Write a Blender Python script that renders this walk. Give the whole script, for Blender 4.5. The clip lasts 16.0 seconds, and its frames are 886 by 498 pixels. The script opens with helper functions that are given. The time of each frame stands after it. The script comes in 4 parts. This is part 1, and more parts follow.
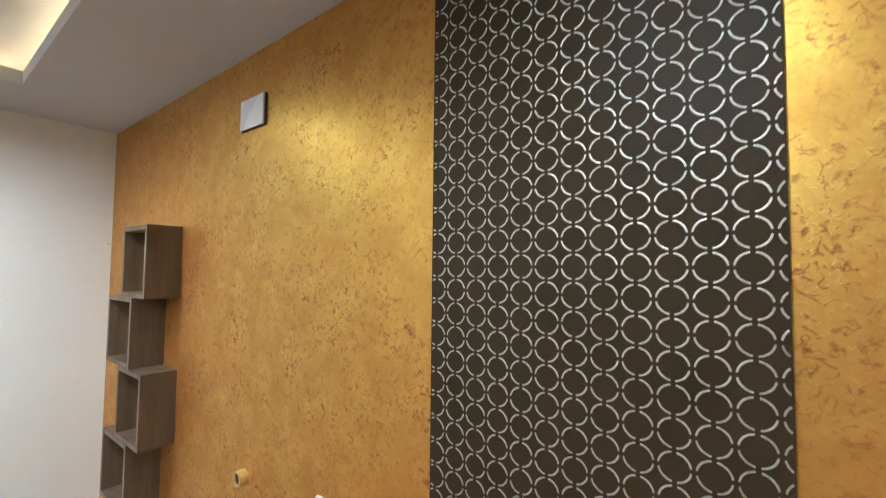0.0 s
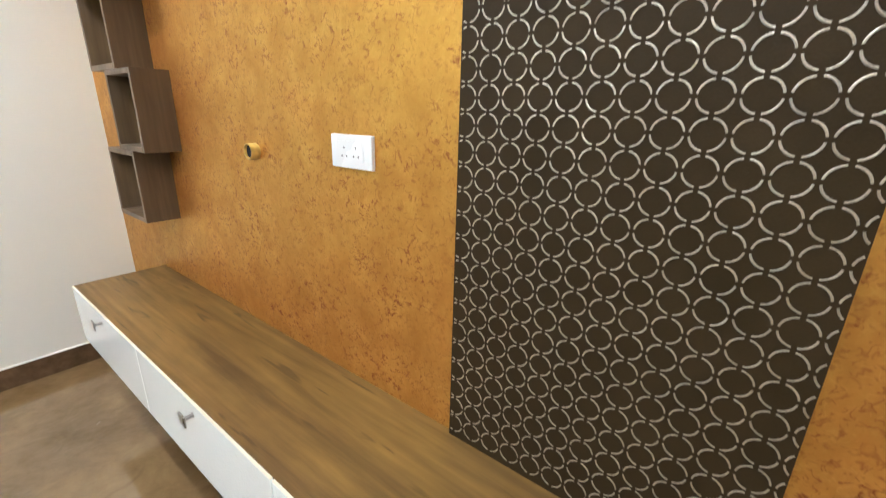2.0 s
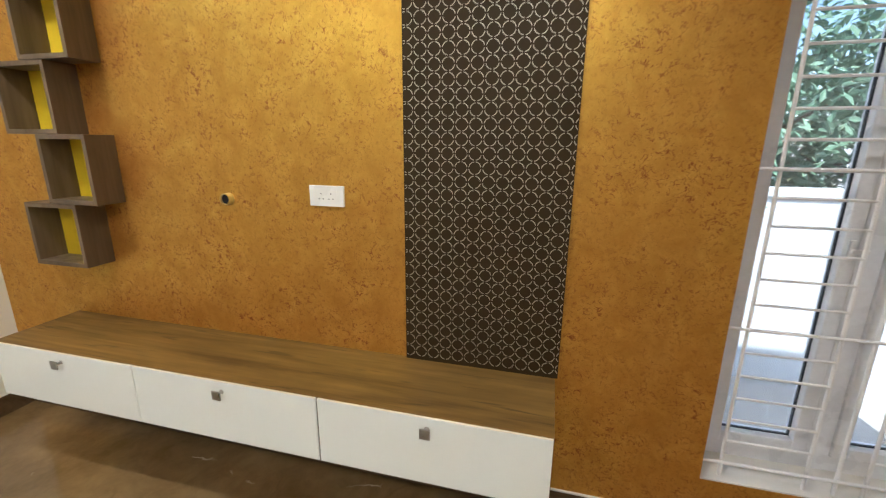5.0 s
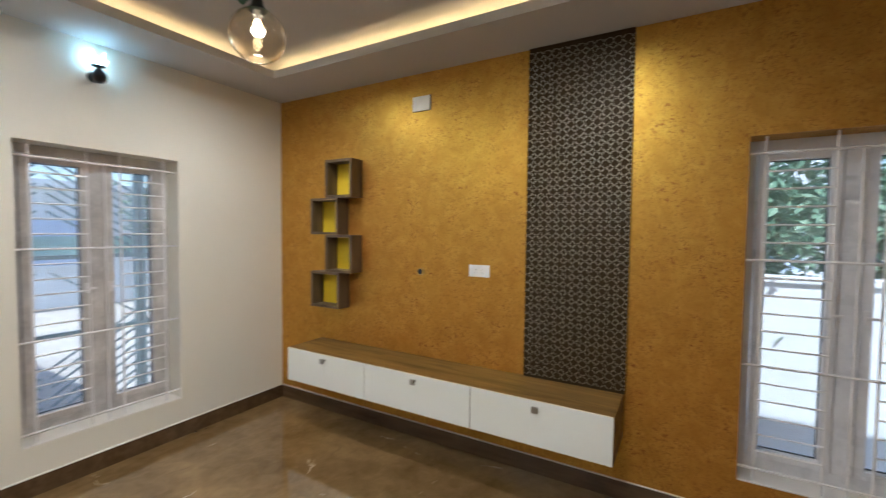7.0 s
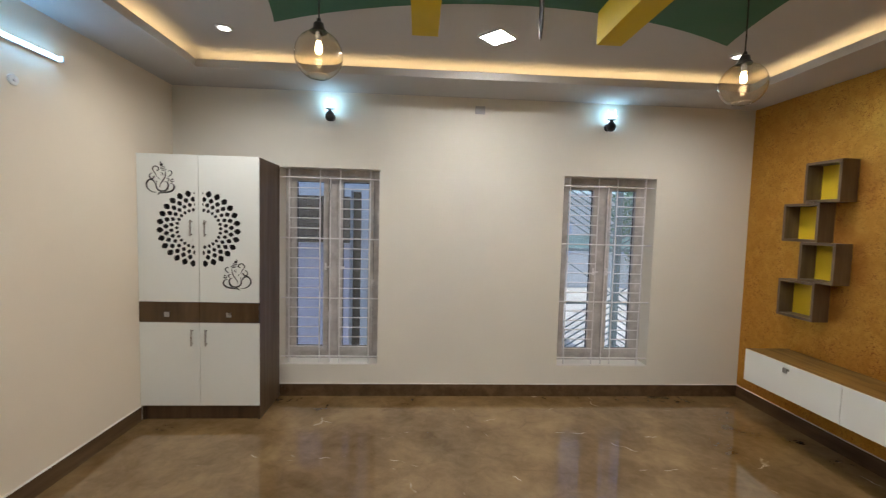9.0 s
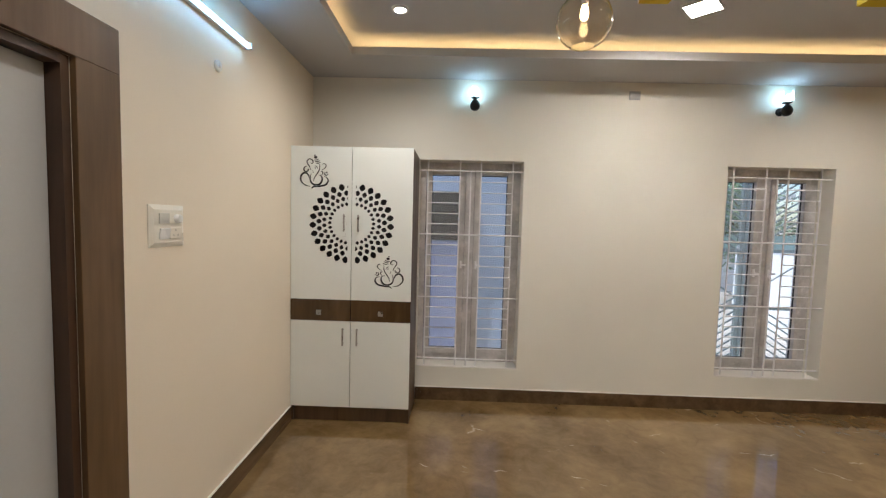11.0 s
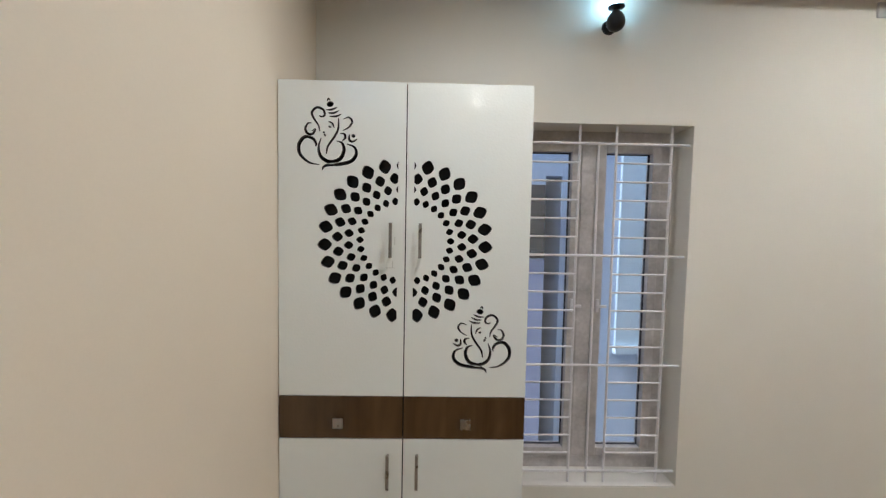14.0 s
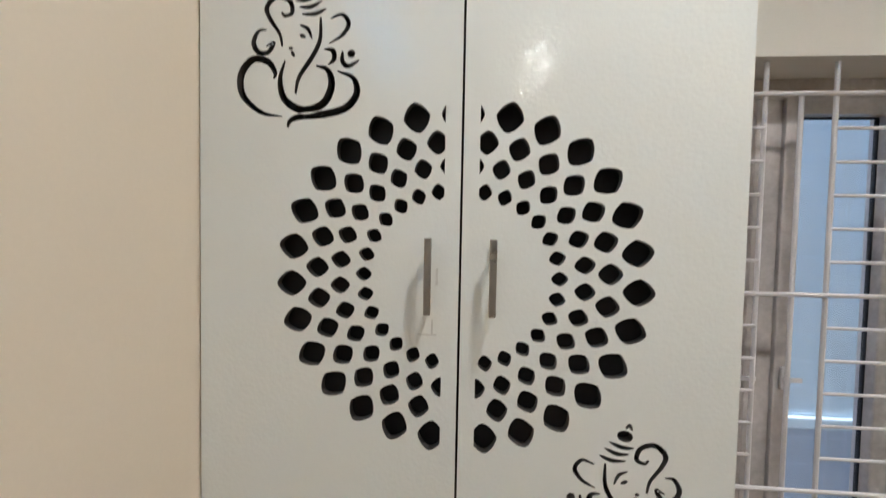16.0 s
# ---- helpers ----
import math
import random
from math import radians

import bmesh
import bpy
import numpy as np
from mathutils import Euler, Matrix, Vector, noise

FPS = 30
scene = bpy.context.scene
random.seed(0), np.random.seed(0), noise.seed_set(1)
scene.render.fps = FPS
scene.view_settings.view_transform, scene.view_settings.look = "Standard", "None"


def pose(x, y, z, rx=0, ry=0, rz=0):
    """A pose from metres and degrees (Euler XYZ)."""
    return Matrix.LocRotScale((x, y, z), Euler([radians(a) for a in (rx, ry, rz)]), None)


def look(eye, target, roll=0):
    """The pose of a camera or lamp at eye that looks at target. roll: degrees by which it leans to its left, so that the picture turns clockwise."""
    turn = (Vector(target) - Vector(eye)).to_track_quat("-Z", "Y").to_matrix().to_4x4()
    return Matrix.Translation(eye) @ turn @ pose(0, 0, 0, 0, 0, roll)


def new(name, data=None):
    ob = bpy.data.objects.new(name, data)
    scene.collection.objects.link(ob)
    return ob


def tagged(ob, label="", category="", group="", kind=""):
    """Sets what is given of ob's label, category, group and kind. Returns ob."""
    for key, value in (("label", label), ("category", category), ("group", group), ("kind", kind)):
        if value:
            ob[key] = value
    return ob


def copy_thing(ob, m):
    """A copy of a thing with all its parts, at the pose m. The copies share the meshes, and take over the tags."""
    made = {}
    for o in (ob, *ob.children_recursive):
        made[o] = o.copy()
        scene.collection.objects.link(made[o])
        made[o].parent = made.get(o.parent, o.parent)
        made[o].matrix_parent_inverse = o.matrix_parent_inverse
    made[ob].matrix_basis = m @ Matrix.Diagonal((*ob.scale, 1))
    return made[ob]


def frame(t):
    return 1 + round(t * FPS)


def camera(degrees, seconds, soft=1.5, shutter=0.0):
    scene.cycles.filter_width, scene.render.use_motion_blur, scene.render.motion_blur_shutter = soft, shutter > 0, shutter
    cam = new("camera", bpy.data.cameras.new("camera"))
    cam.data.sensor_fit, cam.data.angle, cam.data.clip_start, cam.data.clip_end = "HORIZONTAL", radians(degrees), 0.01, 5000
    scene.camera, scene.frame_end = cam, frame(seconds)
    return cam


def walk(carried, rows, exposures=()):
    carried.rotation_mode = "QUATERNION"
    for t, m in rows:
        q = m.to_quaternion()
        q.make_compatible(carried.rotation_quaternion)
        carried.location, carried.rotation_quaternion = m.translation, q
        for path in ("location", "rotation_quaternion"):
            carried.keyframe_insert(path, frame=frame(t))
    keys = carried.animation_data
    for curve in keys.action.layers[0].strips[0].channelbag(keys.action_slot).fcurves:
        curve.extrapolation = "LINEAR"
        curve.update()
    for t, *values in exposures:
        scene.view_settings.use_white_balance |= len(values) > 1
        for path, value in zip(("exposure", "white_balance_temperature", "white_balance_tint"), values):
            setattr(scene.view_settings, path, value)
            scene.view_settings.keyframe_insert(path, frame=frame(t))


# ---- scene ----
cam = camera(93.5, 16.0, soft=1.2, shutter=0.25)
PATH = [
    (0, (-0.748, -2.983, 1.992), (0.839, -1.77, 2.089), 0.6),
    (0.5, (-0.734, -2.945, 1.869), (0.856, -1.731, 1.837), 0.8),
    (1, (-0.724, -2.921, 1.701), (0.858, -1.71, 1.528), 1.5),
    (1.5, (-0.704, -2.892, 1.556), (0.845, -1.697, 1.139), 1.0),
    (2, (-0.713, -2.902, 1.409), (0.79, -1.734, 0.796), 1.3),
    (2.5, (-0.727, -2.913, 1.331), (0.74, -1.79, 0.565), 1.3),
    (3, (-0.736, -2.928, 1.299), (0.73, -1.865, 0.45), 1.3),
    (3.5, (-0.786, -2.932, 1.323), (0.74, -1.97, 0.46), 1.3),
    (4, (-0.958, -2.852, 1.357), (0.718, -2.068, 0.597), 1.6),
    (4.5, (-1.196, -2.836, 1.471), (0.614, -2.259, 0.847), 1.1),
    (4.7, (-1.33, -2.872, 1.5), (0.533, -2.383, 0.961), 1.2),
    (6.8, (-2.551, -3.237, 1.594), (-0.72, -2.439, 1.501), 0.4),
    (7, (-2.646, -3.285, 1.591), (-0.915, -2.286, 1.505), 0.6),
    (7.5, (-2.888, -3.397, 1.616), (-1.559, -1.906, 1.513), 1.0),
    (8, (-3.026, -3.541, 1.631), (-2.208, -1.72, 1.519), 1.2),
    (8.5, (-3.057, -3.708, 1.627), (-2.679, -1.747, 1.508), 1.5),
    (9, (-3.152, -3.833, 1.629), (-3.034, -1.841, 1.503), 1.5),
    (9.5, (-3.387, -3.854, 1.623), (-3.386, -1.858, 1.495), 1.5),
    (10, (-3.656, -3.821, 1.604), (-3.698, -1.826, 1.481), 1.5),
    (10.2, (-3.76, -3.771, 1.591), (-3.812, -1.776, 1.468), 1.6),
    (12.5, (-4.557, -3.084, 1.557), (-4.577, -1.09, 1.407), 1.1),
    (13, (-4.689, -2.765, 1.578), (-4.683, -0.77, 1.429), 1.1),
    (13.5, (-4.707, -2.391, 1.573), (-4.681, -0.397, 1.43), 1.1),
    (14, (-4.754, -2.007, 1.596), (-4.71, -0.011, 1.48), 1.1),
    (14.5, (-4.82, -1.65, 1.624), (-4.789, 0.349, 1.563), 0.9),
    (15, (-4.817, -1.378, 1.713), (-4.822, 0.622, 1.7), 1.0),
    (15.5, (-4.833, -1.259, 1.736), (-4.928, 0.739, 1.729), 1.1),
    (16, (-4.832, -1.187, 1.609), (-4.99, 0.806, 1.531), 1.1),
]
EXPOSURES = [(0, 1.45, 4800, 7), (1.5, 1.68, 4950, 7), (3.5, 1.74, 5650, 6), (4.7, 1.28, 5750, 6), (7, 0.76, 5600, 7), (7.6, 0.66, 6000, 10), (9, 0.45, 5850, 9), (10, 0.48, 6050, 10), (12.5, 0.51, 6080, 10), (14.5, 0.43, 5550, 8), (16, 0.46, 5780, 9)]
walk(cam, [(t, look(eye, target, roll)) for t, eye, target, roll in PATH], EXPOSURES)

# ---------------------------------------------------------------- world and sun
world = bpy.data.worlds.new("sky")
scene.world = world
world.use_nodes = True
_bg = world.node_tree.nodes["Background"]
_sky = world.node_tree.nodes.new("ShaderNodeTexSky")
_sky.sky_type = "NISHITA"
_sky.sun_disc = False
_sky.sun_elevation = radians(58)
_sky.sun_rotation = radians(262)
world.node_tree.links.new(_sky.outputs[0], _bg.inputs[0])
_bg.inputs[1].default_value = 0.15
sun = new("sun", bpy.data.lights.new("sun", "SUN"))
sun.data.energy, sun.data.angle, sun.data.color = 4.5, radians(0.53), (1.0, 0.95, 0.87)
sun.matrix_world = look((-6, -0.9, 10), (0, 0, 0))

# lamp strengths
COVE, TUBE, SCONCE, DOWN, SPOT, SQUARE, BULB = 13.0, 16.0, 21.0, 8.0, 52.0, 170.0, 45.0


# ---------------------------------------------------------------- materials
def nodes_of(name):
    m = bpy.data.materials.new(name)
    m.use_nodes = True
    return m, m.node_tree.nodes, m.node_tree.links, m.node_tree.nodes["Principled BSDF"]


def coords(nodes, links, scale=(1, 1, 1), rot=(0, 0, 0)):
    tc = nodes.new("ShaderNodeTexCoord")
    mp = nodes.new("ShaderNodeMapping")
    mp.inputs["Scale"].default_value = scale
    mp.inputs["Rotation"].default_value = rot
    links.new(tc.outputs["Object"], mp.inputs["Vector"])
    return mp.outputs["Vector"]


def noise_tex(nodes, links, vec, scale, detail=4, rough=0.55, distort=0.0):
    n = nodes.new("ShaderNodeTexNoise")
    n.inputs["Scale"].default_value = scale
    n.inputs["Detail"].default_value = detail
    n.inputs["Roughness"].default_value = rough
    n.inputs["Distortion"].default_value = distort
    links.new(vec, n.inputs["Vector"])
    return n.outputs["Fac"]


def ramp(nodes, links, fac, stops):
    r = nodes.new("ShaderNodeValToRGB")
    el = r.color_ramp.elements
    while len(el) < len(stops):
        el.new(0.5)
    for e, (p, c) in zip(el, stops):
        e.position = p
        e.color = (*c, 1) if len(c) == 3 else (c[0], c[0], c[0], 1)
    links.new(fac, r.inputs["Fac"])
    return r.outputs["Color"]


def mix(nodes, links, fac, a, b, mode="MIX"):
    m = nodes.new("ShaderNodeMix")
    m.data_type = "RGBA"
    m.blend_type = mode
    for sock, v in ((m.inputs[0], fac), (m.inputs[6], a), (m.inputs[7], b)):
        if isinstance(v, (int, float)):
            sock.default_value = v
        elif isinstance(v, tuple):
            sock.default_value = (*v, 1)
        else:
            links.new(v, sock)
    return m.outputs[2]


def bump(nodes, links, bsdf, height, strength, dist=0.01):
    b = nodes.new("ShaderNodeBump")
    b.inputs["Strength"].default_value = strength
    b.inputs["Distance"].default_value = dist
    links.new(height, b.inputs["Height"])
    links.new(b.outputs["Normal"], bsdf.inputs["Normal"])


def shade(c, k):
    return tuple(min(1.0, v * k) for v in c)


def plain(name, col, rough=0.5, metal=0.0, var=0.12, scale=6.0, fine=90.0, bmp=0.05, coat=0.0, spec=0.5):
    """A painted, moulded or metal surface with broad unevenness, fine grain and a slight relief."""
    m, n, l, b = nodes_of(name)
    v = coords(n, l)
    big = noise_tex(n, l, v, scale, 3)
    small = noise_tex(n, l, v, fine, 2)
    c1 = ramp(n, l, big, [(0.3, shade(col, 1 - var)), (0.7, shade(col, 1 + var))])
    c2 = mix(n, l, 0.25, c1, ramp(n, l, small, [(0.35, shade(col, 1 - var)), (0.65, shade(col, 1 + var * 0.7))]))
    l.new(c2, b.inputs["Base Color"])
    l.new(ramp(n, l, big, [(0.3, (max(0.02, rough * 0.85),)), (0.7, (min(1.0, rough * 1.15),))]), b.inputs["Roughness"])
    b.inputs["Metallic"].default_value = metal
    b.inputs["Coat Weight"].default_value = coat
    b.inputs["Specular IOR Level"].default_value = spec
    if bmp:
        bump(n, l, b, small, bmp, 0.004)
    return m


def wood(name, dark, light, axis="y", rough=0.35, spread=1.0, bmp=0.05, marks=0.0):
    """Laminate with long grain along an axis, streaks and, where marks is set, short dark cracks."""
    m, n, l, b = nodes_of(name)
    sc = {"x": (0.8, 14, 14), "y": (14, 0.8, 14), "z": (14, 14, 0.8)}[axis]
    v = coords(n, l, tuple(s * spread for s in sc))
    g1 = noise_tex(n, l, v, 1.3, 6, 0.6, 0.6)
    g2 = noise_tex(n, l, coords(n, l, tuple(s * 6 * spread for s in sc)), 1.0, 3, 0.6)
    c = ramp(n, l, g1, [(0.36, dark), (0.5, tuple((a + b2) / 2 for a, b2 in zip(dark, light))), (0.64, light)])
    c = mix(n, l, 0.35, c, ramp(n, l, g2, [(0.3, dark), (0.7, light)]))
    blot = noise_tex(n, l, coords(n, l, tuple(s * 0.22 + 1.2 for s in sc)), 1.0, 3, 0.6, 0.8)
    c = mix(n, l, 1.0, c, ramp(n, l, blot, [(0.36, (0.72,)), (0.62, (1.08,))]), "MULTIPLY")
    if marks:
        crack = noise_tex(n, l, coords(n, l, tuple(s * 2.6 + 1.5 for s in sc), (0.3, 0.2, 0.0)), 1.0, 2, 0.5, 0.5)
        c = mix(n, l, ramp(n, l, crack, [(0.64, (0.0,)), (0.72, (marks,))]), c, shade(dark, 0.6))
    l.new(c, b.inputs["Base Color"])
    l.new(ramp(n, l, g1, [(0.3, (rough * 1.25,)), (0.7, (rough * 0.85,))]), b.inputs["Roughness"])
    bump(n, l, b, g2, bmp, 0.003)
    return m


def gold_paint():
    """Pearl gold sponge-effect wall paint: a copper ground under yellow metallic flake, with short straw-like flecks."""
    m, n, l, b = nodes_of("gold_texture_paint")
    v = coords(n, l)
    broad = noise_tex(n, l, v, 1.1, 3, 0.5)
    mid = noise_tex(n, l, v, 9.0, 4, 0.6, 0.4)
    base = ramp(n, l, mid, [(0.3, (0.33, 0.112, 0.020)), (0.55, (0.46, 0.168, 0.030)), (0.8, (0.53, 0.21, 0.040))])
    base = mix(n, l, 0.35, base, ramp(n, l, broad, [(0.35, (0.36, 0.120, 0.022)), (0.65, (0.46, 0.175, 0.034))]))

    # wispy straw strokes: thin contour lines of warped noise, broken up by finer patches
    def strokes(scale, seed, wide, cut):
        w = noise_tex(n, l, coords(n, l, (1, 1, 1), (seed, seed * 0.7, seed * 1.3)), scale, 1.5, 0.5, 1.2)
        lines = ramp(n, l, w, [(0.5 - wide, (0.0,)), (0.5, (1.0,)), (0.5 + wide, (0.0,))])
        patch = noise_tex(n, l, coords(n, l, (1, 1, 1), (seed * 2.1, 0, seed)), scale * 1.6, 2, 0.6)
        return mix(n, l, 1.0, lines, ramp(n, l, patch, [(cut, (0.0,)), (cut + 0.06, (1.0,))]), "MULTIPLY")

    broadmask = ramp(n, l, noise_tex(n, l, v, 4.5, 3, 0.65), [(0.34, (0.12,)), (0.64, (0.95,))])
    dark = mix(n, l, 1.0, strokes(25.0, 0.4, 0.05, 0.50), strokes(38.0, 1.9, 0.065, 0.51), "ADD")
    dark = mix(n, l, 1.0, dark, broadmask, "MULTIPLY")
    pale = mix(n, l, 1.0, strokes(40.0, 3.1, 0.055, 0.50), broadmask, "MULTIPLY")
    grain = noise_tex(n, l, coords(n, l, (1, 1, 0.8)), 62.0, 3, 0.6, 0.9)
    base = mix(n, l, ramp(n, l, grain, [(0.44, (0.0,)), (0.60, (0.6,))]), base, (0.34, 0.088, 0.014))
    relief = mix(n, l, 0.55, mix(n, l, 0.5, pale, dark), grain)
    l.new(mix(n, l, pale, mix(n, l, dark, base, (0.20, 0.055, 0.014)), (0.55, 0.27, 0.06)), b.inputs["Base Color"])
    b.inputs["Roughness"].default_value = 0.6
    b.inputs["Specular IOR Level"].default_value = 0.3
    flake = n.new("ShaderNodeBsdfPrincipled")
    l.new(mix(n, l, dark, ramp(n, l, mid, [(0.3, (0.66, 0.43, 0.055)), (0.75, (0.84, 0.61, 0.105))]), (0.40, 0.17, 0.03)), flake.inputs["Base Color"])
    flake.inputs["Metallic"].default_value = 1.0
    l.new(ramp(n, l, mid, [(0.3, (0.42,)), (0.7, (0.34,))]), flake.inputs["Roughness"])
    for shader in (b, flake):
        bump(n, l, shader, relief, 0.32, 0.004)
    both = n.new("ShaderNodeMixShader")
    both.inputs[0].default_value = 0.5
    l.new(b.outputs[0], both.inputs[1])
    l.new(flake.outputs[0], both.inputs[2])
    l.new(both.outputs[0], n["Material Output"].inputs["Surface"])
    return m


def marble_floor():
    """Polished brown marble-look tile: soft clouds and sparse thin pale veins."""
    m, n, l, b = nodes_of("brown_marble_tile")
    v = coords(n, l, (1, 1, 1), (0, 0, radians(28)))
    cloud = noise_tex(n, l, v, 1.7, 6, 0.6, 0.35)
    fine = noise_tex(n, l, v, 9.0, 5, 0.65, 0.6)
    c = ramp(n, l, cloud, [(0.34, (0.112, 0.068, 0.026)), (0.5, (0.205, 0.130, 0.053)), (0.68, (0.33, 0.220, 0.099))])
    c = mix(n, l, 0.42, c, ramp(n, l, fine, [(0.3, (0.108, 0.064, 0.025)), (0.75, (0.26, 0.165, 0.078))]))
    # veins follow the edges of stretched cells and fade in and out
    vo = n.new("ShaderNodeTexVoronoi")
    vo.feature = "DISTANCE_TO_EDGE"
    vo.inputs["Scale"].default_value = 1.15
    warp = n.new("ShaderNodeVectorMath")
    warp.operation = "MULTIPLY_ADD"
    nz = n.new("ShaderNodeTexNoise")
    nz.inputs["Scale"].default_value = 2.2
    nz.inputs["Detail"].default_value = 5
    l.new(v, nz.inputs["Vector"])
    l.new(nz.outputs["Color"], warp.inputs[0])
    warp.inputs[1].default_value = (0.7, 0.7, 0.0)
    l.new(coords(n, l, (0.75, 1.5, 1), (0, 0, radians(28))), warp.inputs[2])
    l.new(warp.outputs[0], vo.inputs["Vector"])
    line = ramp(n, l, vo.outputs["Distance"], [(0.002, (1.0,)), (0.009, (0.0,))])
    fade = ramp(n, l, noise_tex(n, l, v, 4.2, 2), [(0.59, (0.0,)), (0.66, (0.75,))])
    c = mix(n, l, mix(n, l, 1.0, line, fade, "MULTIPLY"), c, (0.56, 0.45, 0.32))
    vd = n.new("ShaderNodeTexVoronoi")
    vd.feature = "DISTANCE_TO_EDGE"
    vd.inputs["Scale"].default_value = 1.9
    l.new(warp.outputs[0], vd.inputs["Vector"])
    crack = mix(n, l, 1.0, ramp(n, l, vd.outputs["Distance"], [(0.004, (1.0,)), (0.035, (0.0,))]), ramp(n, l, noise_tex(n, l, v, 3.1, 3), [(0.48, (0.0,)), (0.62, (0.18,))]), "MULTIPLY")
    c = mix(n, l, crack, c, (0.085, 0.045, 0.016))
    l.new(c, b.inputs["Base Color"])
    l.new(ramp(n, l, fine, [(0.3, (0.03,)), (0.7, (0.06,))]), b.inputs["Roughness"])
    b.inputs["IOR"].default_value = 1.95
    bump(n, l, b, cloud, 0.007, 0.01)
    return m


def glow(name, col, strength):
    m, n, l, b = nodes_of(name)
    b.inputs["Base Color"].default_value = (0.8, 0.8, 0.8, 1)
    b.inputs["Emission Color"].default_value = (*col, 1)
    b.inputs["Emission Strength"].default_value = strength
    return m


def clear(name, col, rough=0.0, ior=1.45):
    m, n, l, b = nodes_of(name)
    b.inputs["Base Color"].default_value = (*col, 1)
    b.inputs["Transmission Weight"].default_value = 1.0
    b.inputs["Roughness"].default_value = rough
    b.inputs["IOR"].default_value = ior
    return m


def foliage_mat(name, dark, light):
    m, n, l, b = nodes_of(name)
    g = n.new("ShaderNodeNewGeometry")
    l.new(ramp(n, l, g.outputs["Random Per Island"], [(0.0, dark), (1.0, light)]), b.inputs["Base Color"])
    b.inputs["Roughness"].default_value = 0.55
    return m


M_WALL = plain("cream_wall_paint", (0.785, 0.752, 0.67), 0.62, var=0.03, scale=1.6, fine=140, bmp=0.03)
# cream paint shifted to peach, standing in for warm light on this wall
M_WALLW = plain("warm_lit_cream_wall_paint", (0.79, 0.70, 0.57), 0.62, var=0.03, scale=1.6, fine=140, bmp=0.03)
# white paint lowered to mid grey, standing in for the ceiling's dimness
M_CEIL = plain("matt_white_ceiling_paint_dimmed", (0.50, 0.495, 0.50), 0.75, var=0.03, scale=1.4, fine=140, bmp=0.02)
M_GREY = plain("dull_grey_wall_paint", (0.42, 0.42, 0.41), 0.7, var=0.04, scale=1.5)
M_GOLD = gold_paint()
M_FLOOR = marble_floor()
M_SKIRT = wood("brown_skirting_tile", (0.085, 0.050, 0.025), (0.14, 0.085, 0.045), "y", 0.22, 0.5)
M_LINE = plain("white_grout_line", (0.75, 0.72, 0.66), 0.6)
M_PANEL = plain("dark_brown_laminate", (0.036, 0.023, 0.009), 0.5, var=0.2, scale=14, fine=260, bmp=0.12, spec=0.13)
M_SILVER = plain("silver_inlay", (0.62, 0.575, 0.47), 0.42, metal=1.0, var=0.22, scale=110, fine=420, bmp=0.15)
M_TOP = wood("oak_laminate", (0.090, 0.047, 0.010), (0.250, 0.142, 0.034), "y", 0.44, 0.62, marks=0.75)
M_SHELF = wood("walnut_laminate", (0.100, 0.065, 0.037), (0.175, 0.120, 0.072), "z", 0.4, 0.8)
M_WARD = wood("brown_wood_laminate", (0.070, 0.039, 0.017), (0.118, 0.070, 0.034), "z", 0.42, 0.7)
M_DRAWER = wood("brown_drawer_laminate", (0.062, 0.033, 0.013), (0.108, 0.062, 0.028), "z", 0.16, 0.35)
M_DOORWOOD = wood("door_frame_wood", (0.082, 0.043, 0.018), (0.142, 0.083, 0.040), "z", 0.38, 0.5)
M_DARKWOOD = wood("dark_door_jamb_wood", (0.045, 0.022, 0.012), (0.075, 0.038, 0.020), "z", 0.4, 0.5)
M_WHITE = plain("white_gloss_laminate", (0.85, 0.865, 0.825), 0.025, var=0.015, scale=3, fine=60, bmp=0, coat=0.0)
def wavy_gloss(m):
    n, l = m.node_tree.nodes, m.node_tree.links
    b = n["Principled BSDF"]
    v = coords(n, l)
    bump(n, l, b, noise_tex(n, l, v, 140.0, 2, 0.5), 0.10, 0.006)
    return m


wavy_gloss(M_WHITE)
M_CREAM = plain("cream_edge_band", (0.82, 0.75, 0.60), 0.4, var=0.05)
M_YBACK = plain("yellow_shelf_back", (0.72, 0.52, 0.015), 0.45, var=0.05)
M_STEEL = plain("brushed_steel", (0.42, 0.40, 0.37), 0.3, metal=0.9, var=0.1, scale=30, fine=300)
M_BLACK = plain("black_metal", (0.012, 0.012, 0.013), 0.35, var=0.2)
# near-black colour that stands in for shade inside the cabinet and pipe
M_INSHADE = plain("inside_shade", (0.015, 0.013, 0.014), 0.7)
M_CUT = plain("routed_dark_edge", (0.075, 0.068, 0.062), 0.55)
M_PLATE = plain("white_switch_plastic", (0.82, 0.82, 0.80), 0.28, var=0.02, bmp=0)
M_SWITCH = plain("cream_switch_plastic", (0.78, 0.74, 0.65), 0.3, var=0.03, bmp=0)
M_ROCKER = plain("pale_grey_rocker", (0.60, 0.58, 0.53), 0.35, var=0.03, bmp=0)
M_PVC = plain("yellowed_pvc", (0.62, 0.42, 0.10), 0.4, var=0.2, scale=40)
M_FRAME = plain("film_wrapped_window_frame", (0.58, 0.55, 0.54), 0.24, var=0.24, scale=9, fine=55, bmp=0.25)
# paler, bluer copy of M_FRAME with the daylight put into its colour
M_FRAMEW = plain("daylit_film_wrapped_window_frame", (0.76, 0.76, 0.80), 0.3, var=0.08, scale=9, fine=55, bmp=0.2)
M_GRILLE = plain("white_painted_steel", (0.78, 0.76, 0.77), 0.38, var=0.06, scale=20)
